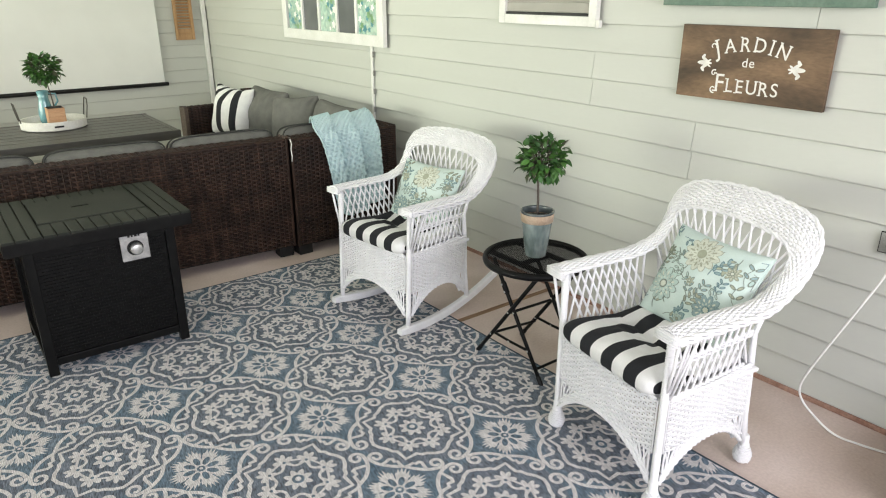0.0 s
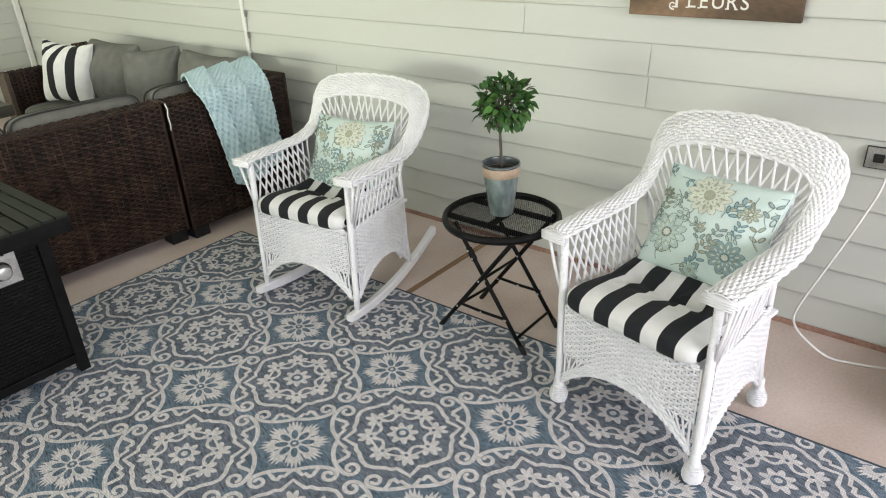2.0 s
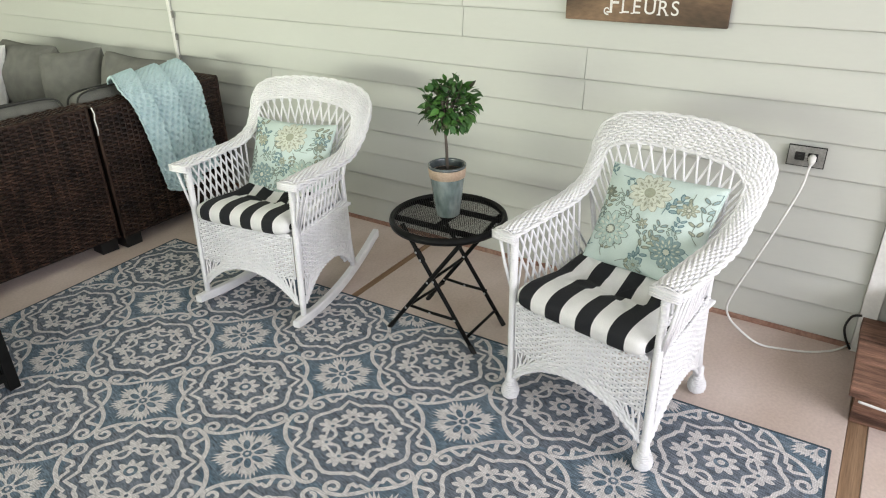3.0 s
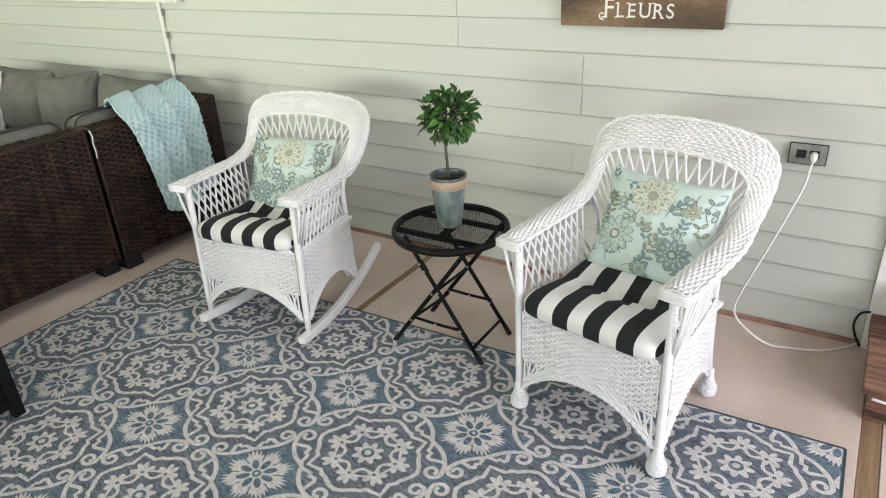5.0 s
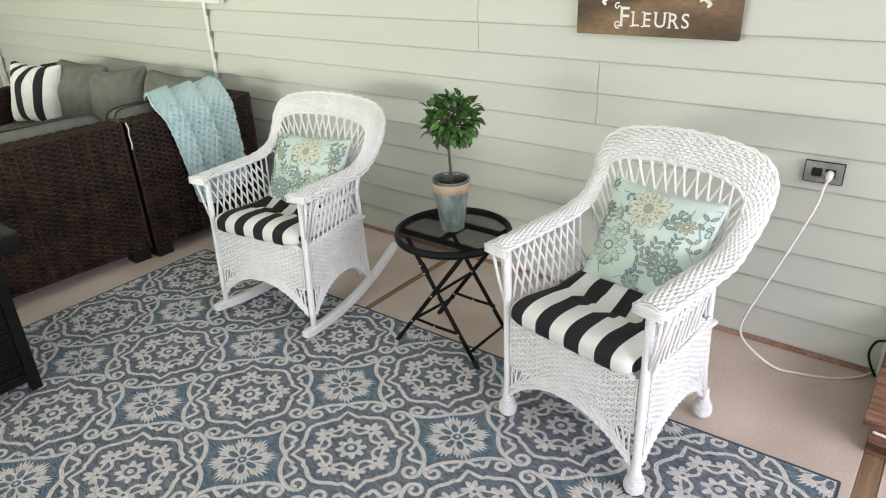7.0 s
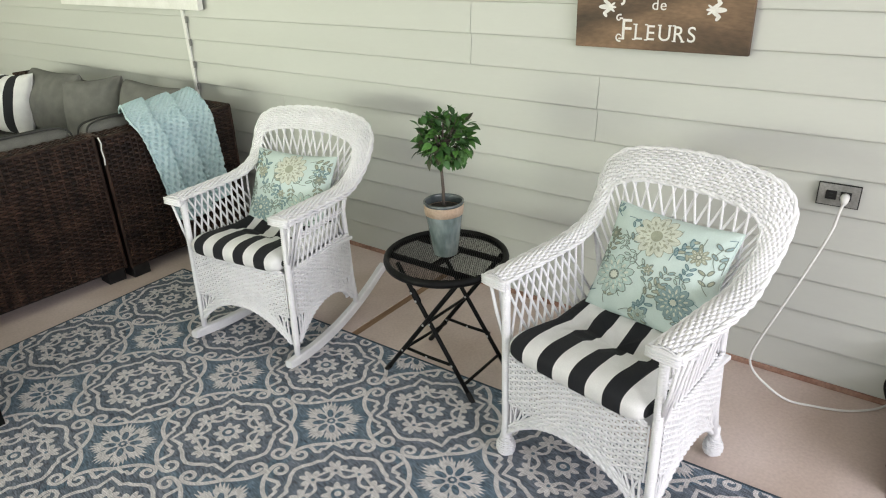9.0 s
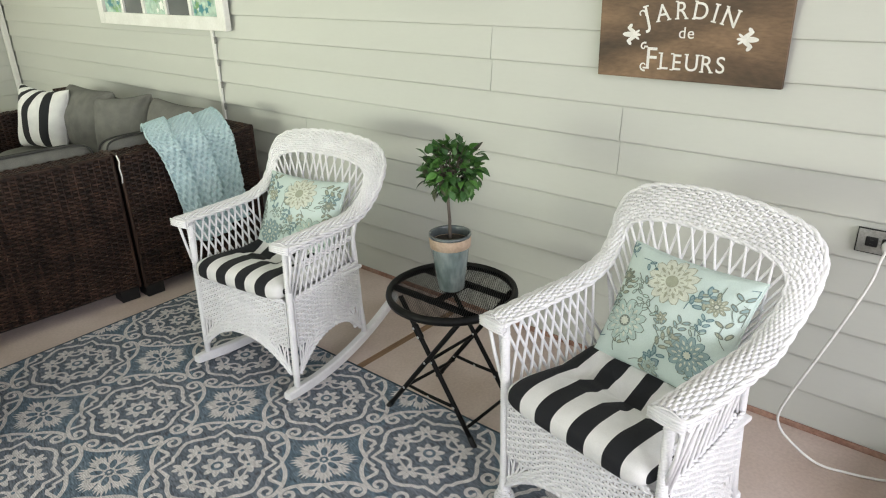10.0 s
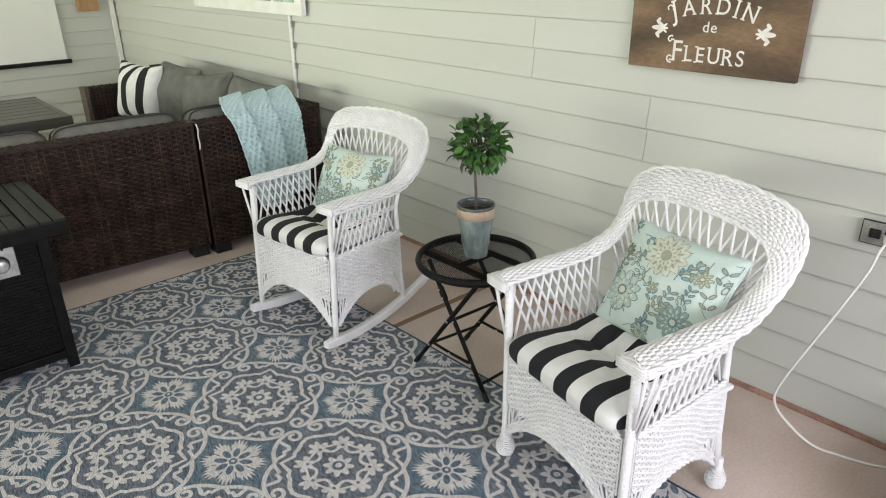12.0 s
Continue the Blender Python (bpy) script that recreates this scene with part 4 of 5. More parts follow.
topiary = thing("potted_topiary", "small ball topiary in a grey-green glazed pot on the side table", "plant", pose(TX - 0.002, TY, TZ + 0.0015))
pot = part("pot", Shape().lathe([(0.0, 0.0), (0.042, 0.0), (0.0455, 0.004), (0.0640, 0.152), (0.0642, 0.158), (0.058, 0.160)], sides=32), GLAZE, topiary, "grey-green glazed pot", True)
part("band", Shape().lathe([(0.0632, 0.152), (0.0670, 0.154), (0.0700, 0.186), (0.0690, 0.190), (0.0650, 0.190), (0.0640, 0.168)], sides=32), CLAY, pot, "unglazed tan band", True)
part("lip", Shape().lathe([(0.0690, 0.189), (0.0705, 0.193), (0.0700, 0.199), (0.0660, 0.200), (0.0635, 0.194), (0.0630, 0.170)], sides=32), GLAZE_DARK, pot, "dark glazed lip", True)
part("soil", Shape().lathe([(0.0645, 0.168), (0.045, 0.173), (0.02, 0.178), (0.0, 0.179)], sides=24), SOIL, topiary, "dark potting soil", True)
part("stem", Shape().tube([(0.000, 0.000, 0.17), (0.003, 0.002, 0.24), (-0.002, 0.003, 0.32), (0.002, -0.004, 0.40)], (0.0062, 0.0055, 0.005, 0.0045), 8), BARK, topiary, smooth=True)
crown = part("crown", Shape().tube([(0, 0, 0.34), (0.001, -0.004, 0.40), (0.0, -0.010, 0.47)], (0.005, 0.004, 0.002), 6), BARK, topiary)
twigs(crown, (0.001, -0.004, 0.37), (0, -0.012, 0.425), 0.115, 40, 5)
crown_leaves(crown, (0, -0.012, 0.415), 0.106, 300, 0.036, 11, 0.90)
crown_leaves(crown, (0, -0.012, 0.415), 0.066, 90, 0.036, 12, 0.90)


# ---- sectional sofa ----
POST_WICKER = make_mat("worn_brown_resin", (0.055, 0.038, 0.028), (0.10, 0.072, 0.054), 30, 0.6, 0.5, 160, fine=0.25, stretch=(1, 1, 4))


def flat_weave(fn, length, height, strand=0.0128, pitch=0.029, r=0.0061):
    return weave(fn, length, int(height / strand), pitch, r, 0.0050, 0.0048, 4, 4, 0.8)


def sofa_module(name, label, m, length, depth, z_top=0.742):
    """Local frame: outside of the back along x at y = 0, seat towards +y."""
    so = thing(name, label, "sofa", m, "brown wicker sectional sofa")
    core = Shape().box(0.006, length - 0.006, 0.006, 0.115, 0.062, z_top - 0.008).box(0.006, length - 0.006, 0.10, depth, 0.062, 0.315)
    body = part("frame", core, BROWN_CORE, so, "dark frame behind the weave")
    part("back_weave", flat_weave(lambda u, v: (length * u, 0.002, 0.070 + (z_top - 0.078) * v), length, z_top - 0.078), BROWN_WICKER, so)
    part("top_weave", flat_weave(lambda u, v: (length * u, 0.004 + 0.112 * v, z_top - 0.004), length, 0.112), BROWN_WICKER, so)
    part("edge_weave", Shape().tube([(0, 0.004, z_top - 0.006), (length, 0.004, z_top - 0.006)], 0.008, 8), BROWN_WICKER, so)
    part("end_weave", flat_weave(lambda u, v: (length, depth * u, 0.070 + 0.245 * v), depth, 0.245), BROWN_WICKER, so)
    part("front_weave", flat_weave(lambda u, v: (length * (1 - u), depth + 0.002, 0.070 + 0.245 * v), length, 0.245), BROWN_WICKER, so)
    for x in (0.0, length):
        part("edge_binding", Shape().tube([(x, 0.0, 0.066), (x, 0.0, z_top)], 0.0085, 8).tube([(x, 0.0, z_top), (x, 0.118, z_top)], 0.0085, 8), BROWN_WICKER, so)
    for x, y in ((0.05, 0.055), (length - 0.05, 0.055), (0.05, depth - 0.05), (length - 0.05, depth - 0.05)):
        part("foot", Shape().box(x - 0.045, x + 0.045, y - 0.045, y + 0.045, 0.001, 0.064, 0.004), PLASTIC_BLACK, so, "black plastic foot")
    return so


def puff(sx, sy, sz, pinch=0.10, n=20, seed=0.0):
    """A soft rectangular cushion, centred."""
    s = Shape()

    def fn(u, v):
        w = 2 * math.pi * u
        k = 0.28
        c, q = math.cos(w), math.sin(w)
        ph = math.pi * (v - 0.5)
        rr = abs(math.cos(ph)) ** 0.35
        x = sx * math.copysign(abs(c) ** k, c) * rr
        z = sz * math.copysign(abs(q) ** k, q) * rr
        y = sy * math.copysign(abs(math.sin(ph)) ** 0.7, math.sin(ph)) * (1 - pinch * ((x / sx) ** 4 + (z / sz) ** 4))
        return (x, y + 0.006 * noise.noise(Vector((x * 5 + seed, z * 5, seed))), z + 0.010 * noise.noise(Vector((x * 4, seed, z * 4))))
    return s.grid(fn, 4 * n, n, True)


def piping(sx, sz, y, r=0.005):
    pts = []
    for i in range(65):
        w = 2 * math.pi * i / 64
        c, q = math.cos(w), math.sin(w)
        pts.append((sx * math.copysign(abs(c) ** 0.28, c), y, sz * math.copysign(abs(q) ** 0.28, q)))
    return Shape().tube(pts, r, 6, caps=False)


GREY_PIPE = make_mat("dark_grey_piping", (0.035, 0.036, 0.034), (0.05, 0.051, 0.048), 20, 0.9)


def back_cushion(m, sx, sz, seed):
    cu = thing("back_cushion", "grey fabric back cushion with dark piping on the sofa", "cushion", m, "grey sofa back cushions")
    part("cushion_cover", puff(sx, 0.075, sz, seed=seed), GREY_CLOTH, cu, smooth=True)
    part("piping", piping(sx, sz, -0.045), GREY_PIPE, cu, "dark piping", True)
    part("piping", piping(sx, sz, 0.045), GREY_PIPE, cu, "dark piping", True)
    return cu


def seat_pad(m, sx, sy):
    cu = thing("sofa_seat_cushion", "flat grey seat cushion lying on the brown sofa", "cushion", m, "grey sofa seat cushions")
    part("cushion_cover", puff(sx, 0.055, sy), GREY_CLOTH, cu, smooth=True)
    return cu


SOFA_A = pose(1.762, 3.758, 0, 0, 0, -3.4) @ pose(-2.12, 0, 0)
sofa_module("sectional_sofa_middle", "dark brown wicker sectional sofa seen from behind", SOFA_A, 2.12, 0.74)
for x, seed in ((1.80, 1.0), (1.17, 2.0), (0.52, 3.0)):
    back_cushion(SOFA_A @ pose(x, 0.200, 0.592, -9, 0, 1.5 - seed), 0.305, 0.185, seed)
    seat_pad(SOFA_A @ pose(x, 0.45, 0.371, -90, 0, 0), 0.305, 0.28)
SOFA_B = pose(1.780, 3.728, 0)
corner = sofa_module("sectional_sofa_corner", "dark brown wicker sofa corner unit under an aqua throw", SOFA_B, 0.732, 0.74)
back_cushion(SOFA_B @ pose(0.31, 0.190, 0.600, -8, 0, 0), 0.290, 0.180, 4.0)
seat_pad(SOFA_B @ pose(0.31, 0.45, 0.371, -90, 0, 0), 0.30, 0.28)
SOFA_C = pose(2.512, 4.478, 0, 0, 0, 90)
REACH = 1.57
end = sofa_module("sectional_sofa_end", "dark brown wicker sofa end unit against the siding", SOFA_C, REACH, 0.66)
part("arm", Shape().box(REACH - 0.114, REACH - 0.006, 0.01, 0.652, 0.064, 0.632), BROWN_CORE, end)
part("arm_weave", flat_weave(lambda u, v: (REACH - 0.120, 0.65 * (1 - u) + 0.005, 0.33 + 0.302 * v), 0.65, 0.302), BROWN_WICKER, end)
part("arm_post", Shape().box(REACH - 0.130, REACH + 0.006, 0.640, 0.674, 0.062, 0.646, 0.006), POST_WICKER, end, "worn lighter brown arm post")
part("arm_top_weave", flat_weave(lambda u, v: (REACH - 0.120 + 0.122 * v, 0.66 * u, 0.636), 0.66, 0.12), BROWN_WICKER, end)
for x in (0.36, 1.08):
    seat_pad(SOFA_C @ pose(x, 0.385, 0.371, -90, 0, 0), 0.355, 0.265)
part("side_back", Shape().box(0.62, 0.726, 0.12, 0.74, 0.31, 0.738), BROWN_CORE, corner)
part("side_back_weave", flat_weave(lambda u, v: (0.733, 0.74 * u, 0.07 + 0.668 * v), 0.74, 0.668), BROWN_WICKER, corner)
part("side_back_top_weave", flat_weave(lambda u, v: (0.62 + 0.11 * v, 0.115 + 0.625 * u, 0.741), 0.62, 0.11), BROWN_WICKER, corner)

part("edge_binding", Shape().tube([(0.732, 0.0, 0.741), (0.732, 0.742, 0.741), (0.732, 0.742, 0.30)], 0.009, 8), BROWN_WICKER, corner)


def square_pillow(m, a, depth, material, name, label, group, seed, kx=1.0, crease=0.016, soft=0.0, horn=0.075):
    pl = thing(name, label, "pillow", m, group)
    fn = pillow_surface(a, depth, seed, kx, crease, soft, horn)
    part("pillow_cover", pillow_body(fn, 40), material, pl, smooth=True)
    part("seam", Shape().tube([fn(x, y) for i in range(81) for w in [2 * math.pi * i / 80] for k in [max(abs(math.cos(w)), abs(math.sin(w)))] for x, y in [(math.cos(w) / k, math.sin(w) / k)]], 0.0035, 6, caps=False), material, pl, smooth=True)
    return pl


for y, x, yaw, roll, seed, kx in ((5.33, 2.315, -86, 1, 5.0, 1.36), (4.765, 2.300, -60, -5, 6.0, 0.96), (4.27, 2.365, -80, 4, 7.0, 1.15)):
    square_pillow(pose(x, y, 0.622, -16, roll, yaw), 0.215, 0.115, GREY_CLOTH, "scatter_pillow", "plain grey scatter pillow leaning against the sofa back", "grey scatter pillows", seed, kx, 0.022, 0.05, 0.09)
PILLOW_STRIPE = stripe_mat("black_white_pillow_cotton", 0.155, 1.55 + 0.155 * 0.16, "X", 0.56, 9.0)
square_pillow(pose(2.135, 5.60, 0.628, -14, 4, -70), 0.212, 0.100, PILLOW_STRIPE, "striped_pillow", "black and white striped pillow on the brown sofa", "", 8.0, 1.0, 0.008, 0.0, 0.14)

part("connector_strap", Shape().tube([(-0.010, -0.006, 0.745), (-0.004, -0.010, 0.715), (-0.009, -0.008, 0.685), (-0.004, -0.006, 0.640), (-0.007, -0.004, 0.610)], 0.0036, 6), WHITE_TRIM, corner, "crooked white connector strap", True)
# knitted throw over the corner unit
KNIT = make_mat("aqua_knit_wool", (0.45, 0.61, 0.64), (0.54, 0.69, 0.715), 25, 0.95, 0.6, 300, fine=0.18)
DRAPE = ((3.715, 0.245), (3.708, 0.36), (3.706, 0.52), (3.706, 0.66), (3.708, 0.752), (3.722, 0.778), (3.770, 0.806), (3.830, 0.816), (3.890, 0.802), (3.940, 0.780), (3.960, 0.72))


def throw_point(u, v):
    p = spline([(0, a, b) for a, b in DRAPE], v)
    hang = max(0.0, 1 - v / 0.42)
    x0 = 1.930 + 0.125 * hang ** 0.8 + 0.40 * max(p.y - 3.73, 0)
    x1 = 2.345 + 0.045 * hang + 0.10 * max(p.y - 3.73, 0)
    # overlapping pleats: each rises from its neighbour's edge and ends in a crease
    f = (2.75 * u + 0.30 - 0.35 * v) % 1.0
    fold = 0.074 * (f ** 0.6) * min(1.0, (1.0 - f) / 0.10) - 0.016
    out = 0.34 + 0.66 * hang ** 0.5
    p1 = 2 * math.pi * (u * 10.5 + v * 9.0)
    q1 = 2 * math.pi * (v * 27.0 - u * 2.5)
    knit = -0.021 * max(0.0, math.sin(p1) * math.sin(q1) - 0.15) + 0.0022 * math.sin(2 * q1)
    lift = 0.022 + fold * out + knit
    side = min(max((v - 0.36) / 0.14, 0), 1)
    sag = 0.035 * hang * (math.sin(u * 4.2 + 0.4) - 0.5)
    return (x0 + (x1 - x0) * u, p.y - lift * (1 - side), p.z + lift * side - sag)


throw = thing("throw_blanket", "aqua knitted throw draped over the corner of the sofa", "blanket")
part("knit", Shape().grid(throw_point, 150, 220), KNIT, throw, smooth=True)
part("hem", Shape().tube([throw_point(i / 60, 0.0) for i in range(61)], 0.007, 6), KNIT, throw, smooth=True)
for u in (0.0, 1.0):
    part("hem", Shape().tube([throw_point(u, i / 80) for i in range(81)], 0.006, 6), KNIT, throw, smooth=True)

# ---- gas fire table ----
fire = thing("fire_pit_table", "square black steel gas fire pit table standing on the rug", "fire pit", pose(0, 0, 0.0065))
X0, X1, Y0, Y1 = 0.205, 0.932, 2.978, 3.612
body = part("body", Shape().box(0.292, 0.842, 3.068, 3.545, 0.055, 0.585, 0.004), BLACK_STEEL, fire, "black steel body with woven-look panels")
for x in (0.270, 0.828):
    for y in (3.048, 3.530):
        part("leg", Shape().box(x, x + 0.040, y, y + 0.040, 0.0, 0.585, 0.004), BLACK_STEEL, fire)
part("front_rail", Shape().box(0.310, 0.828, 3.050, 3.068, 0.045, 0.080, 0.003), BLACK_STEEL, fire)
part("front_rail", Shape().box(0.310, 0.828, 3.050, 3.068, 0.545, 0.585, 0.003), BLACK_STEEL, fire)
part("side_rail", Shape().box(0.272, 0.292, 3.088, 3.530, 0.045, 0.080, 0.003), BLACK_STEEL, fire)
dash = Shape()
for r in range(30):
    for c in range(22):
        x = 0.325 + 0.0226 * c + (0.0113 if r % 2 else 0)
        z = 0.095 + 0.0148 * r
        dash.box(x - 0.0098, x + 0.0098, 3.0642, 3.0680, z - 0.0045, z + 0.0045)
    for c in range(18):
        y = 3.105 + 0.0234 * c + (0.0117 if r % 2 else 0)
        z = 0.095 + 0.0148 * r
        dash.box(0.2882, 0.2920, y - 0.0098, y + 0.0098, z - 0.0045, z + 0.0045)
tagged(part("woven_relief", dash, BLACK_STEEL, body, "embossed woven pattern"), kind="stuff")
part("fascia", Shape().box(X0, X1, Y0, Y0 + 0.022, 0.582, 0.640, 0.004).box(X0, X1, Y1 - 0.022, Y1, 0.582, 0.640, 0.004).box(X0 + 0.001, X0 + 0.022, Y0 + 0.020, Y1 - 0.020, 0.584, 0.638, 0.002).box(X1 - 0.022, X1 - 0.001, Y0 + 0.020, Y1 - 0.020, 0.584, 0.638, 0.002).box(X0 + 0.02, X1 - 0.02, Y0 + 0.02, Y1 - 0.02, 0.600, 0.632), BLACK_STEEL, fire)
LX0, LX1, LY0, LY1 = 0.352, 0.792, 3.150, 3.520
for a, b in ((X0, LX0), (LX1 + 0.003, X1)):
    w = (b - a) / 3
    for k in range(3):
        part("top_slat", Shape().box(a + k * w + 0.0022, a + (k + 1) * w - 0.0022, Y0, Y1, 0.634, 0.647, 0.002), TOP_STEEL, fire)
for a, b in ((Y0, LY0 - 0.003), (LY1 + 0.003, Y1)):
    w = (LX1 - LX0) / 9
    for k in range(9):
        part("top_slat", Shape().box(LX0 + k * w + 0.0020, LX0 + (k + 1) * w - 0.0020, a, b, 0.634, 0.647, 0.002), TOP_STEEL, fire)
lid = part("lid", Shape().box(LX0 + 0.005, LX1 - 0.004, LY0 + 0.004, LY1 - 0.004, 0.636, 0.650, 0.003), TOP_STEEL, fire, "flat burner lid")
cx, cy = (LX0 + LX1) / 2 - 0.02, (LY0 + LY1) / 2 + 0.02
part("lid_grip", Shape().box(cx - 0.036, cx + 0.036, cy - 0.022, cy + 0.022, 0.650, 0.6525, 0.001), BLACK_STEEL, lid, "recessed grip")
part("lid_grip_plate", Shape().box(cx - 0.031, cx + 0.031, cy - 0.017, cy + 0.017, 0.6520, 0.6535, 0.0005), TOP_STEEL, lid)
panel = part("control_plate", Shape().box(0.634, 0.750, 3.038, 3.050, 0.448, 0.582, 0.003), SILVER, fire, "silver control plate")
knob_c = (0.692, 3.038, 0.505)
part("dial", Shape().tube([(knob_c[0], 3.0385, knob_c[2]), (knob_c[0], 3.035, knob_c[2])], 0.034, 28), PLASTIC_BLACK, panel, "black dial ring")
part("knob", Shape().tube([(knob_c[0] + 0.003, 3.036, knob_c[2] - 0.002), (knob_c[0] + 0.003, 3.016, knob_c[2] - 0.002), (knob_c[0] + 0.003, 3.012, knob_c[2] - 0.002)], (0.027, 0.025, 0.020), 24), SILVER, panel, "silver knob", True)
for k, w in enumerate((0.010, 0.008, 0.011, 0.008)):
    part("mark", Shape().box(0.667 + 0.014 * k, 0.667 + 0.014 * k + w, 3.0370, 3.0382, 0.556, 0.564), PLASTIC_BLACK, panel)

# ---- dark slatted table with tray ----
table = thing("outdoor_dining_table", "dark grey slatted outdoor table behind the sofa", "table", pose(0, 0, 0))
ttop = part("tabletop", Shape().box(-0.48, 1.425, 4.665, 4.70, 0.640, 0.700, 0.003).box(-0.48, 1.425, 5.475, 5.51, 0.640, 0.700, 0.003).box(1.385, 1.422, 4.70, 5.475, 0.640, 0.698, 0.003).box(-0.478, -0.44, 4.70, 5.475, 0.640, 0.698, 0.003).box(-0.44, 1.385, 4.70, 5.475, 0.640, 0.668), TABLE_WOOD, table)
for k in range(7):
    y = 4.703 + k * 0.1103
    part("slat", Shape().box(-0.438, 1.383, y + 0.003, y + 0.1073, 0.672, 0.6985, 0.003), TABLE_WOOD, table)
for x in (-0.38, 1.18):
    for y in (4.86, 5.26):
        part("leg", Shape().box(x, x + 0.09, y, y + 0.09, 0.001, 0.642, 0.004), TABLE_WOOD, table)
    part("leg_brace", Shape().box(x + 0.02, x + 0.07, 4.95, 5.26, 0.56, 0.64, 0.003), TABLE_WOOD, table)
TRAY = (0.775, 5.285)
TRAY_WOOD = make_mat("white_washed_tray", (0.66, 0.64, 0.58), (0.76, 0.74, 0.70), 14, 0.6, 0.2, 90, fine=0.06)
tray = thing("serving_tray", "round white tray with wire handles on the table", "tray", pose(*TRAY, 0.7012))
part("bowl", Shape().lathe([(0.0, 0.0), (0.192, 0.0), (0.200, 0.006), (0.202, 0.056), (0.199, 0.060), (0.192, 0.058), (0.190, 0.014), (0.0, 0.012)], sides=48), TRAY_WOOD, tray, smooth=False)
part("tray_slot", Shape().box(-0.028, 0.028, -0.2035, -0.1985, 0.024, 0.036, 0.002), PLASTIC_BLACK, tray, "dark grip slot")
WIRE = make_mat("dark_wire", (0.10, 0.09, 0.08), (0.16, 0.15, 0.13), 30, 0.5, metal=0.6)
for sg in (1, -1):
    part("handle", Shape().tube([(sg * 0.198, -0.05, 0.05), (sg * 0.212, -0.055, 0.13), (sg * 0.218, -0.04, 0.175), (sg * 0.218, 0.04, 0.175), (sg * 0.212, 0.055, 0.13), (sg * 0.198, 0.05, 0.05)], 0.004, 6), WIRE, tray, "thin wire handle", True)
plant = thing("potted_plant", "small leafy plant in a square wooden pot on the tray", "plant", pose(TRAY[0] + 0.012, TRAY[1] - 0.060, 0.7142))
part("wooden_pot", Shape().box(-0.052, 0.052, -0.052, 0.052, 0.0, 0.125, 0.004), make_mat("orange_wood_pot", (0.42, 0.22, 0.11), (0.55, 0.33, 0.19), 12, 0.6, 0.2, 80, fine=0.12, stretch=(1, 1, 5)), plant, "orange-brown wooden pot")
part("soil", Shape().box(-0.045, 0.045, -0.045, 0.045, 0.1225, 0.128, 0.001), SOIL, plant)
part("stem", Shape().tube([(0, 0, 0.125), (-0.006, 0.004, 0.21), (-0.015, 0.0, 0.29)], (0.005, 0.004, 0.003), 6), BARK, plant)
crown_b = part("crown", Shape().tube([(-0.015, 0, 0.28), (-0.02, 0, 0.36)], (0.003, 0.001), 5), BARK, plant)
twigs(crown_b, (-0.015, 0, 0.28), (-0.025, 0, 0.365), 0.095, 24, 9)
crown_leaves(crown_b, (-0.025, 0, 0.375), 0.112, 300, 0.040, 21, 0.90)
crown_leaves(crown_b, (-0.025, 0, 0.375), 0.070, 90, 0.040, 22, 0.90)
JUG = make_mat("blue_green_glazed_jug", (0.10, 0.26, 0.30), (0.19, 0.38, 0.40), 12, 0.25, coat=0.5)
jug = thing("jug", "blue-green glazed jug beside the plant on the tray", "jug", pose(TRAY[0] - 0.026, TRAY[1] + 0.060, 0.7142))
part("jug_body", Shape().lathe([(0.0, 0.0), (0.036, 0.0), (0.045, 0.03), (0.047, 0.08), (0.036, 0.14), (0.030, 0.18), (0.037, 0.225), (0.034, 0.226), (0.026, 0.18), (0.0, 0.10)], sides=24), JUG, jug, smooth=True)
part("handle", Shape().tube([(0.032, 0, 0.205), (0.075, 0, 0.200), (0.082, 0, 0.150), (0.042, 0, 0.095)], 0.0065, 8), JUG, jug, smooth=True)

# ---- things on the walls ----
screen = thing("projector_screen", "white pull-down projector screen hanging on the end wall", "screen", pose(0, END - 0.030, 0))
part("screen_cloth", Shape().box(-0.75, 2.172, -0.006, -0.002, 0.672, 2.26), SCREEN_WHITE, screen)
part("bottom_bar", Shape().tube([(-0.78, -0.006, 0.660), (2.205, -0.006, 0.660)], 0.020, 12), PLASTIC_BLACK, screen, "black weighted bottom bar", True)
part("casing", Shape().box(-0.82, 2.25, -0.045, 0.020, 2.26, 2.36, 0.012), WHITE_TRIM, screen)

shutter = thing("wooden_shutter", "narrow honey-coloured wooden shutter hanging on the end wall", "decoration", pose(2.447, END - 0.016, 1.092))
for x in (-0.096, 0.066):
    part("stile", Shape().box(x, x + 0.030, -0.030, 0.0, 0.0, 0.92, 0.003), BAMBOO, shutter)
for z in (0.0, 0.86):
    part("rail", Shape().box(-0.066, 0.066, -0.028, -0.002, z, z + 0.060, 0.003), BAMBOO, shutter)
part("mid_board", Shape().box(-0.066, 0.066, -0.022, -0.002, 0.060, 0.110, 0.003), BAMBOO, shutter)
for k in range(25):
    z = 0.128 + 0.0292 * k
    part("louver", Shape().box(-0.066, 0.066, -0.003, 0.003, -0.012, 0.012, 0.001), BAMBOO, shutter, m=pose(0, -0.014, z, 35, 0, 0))

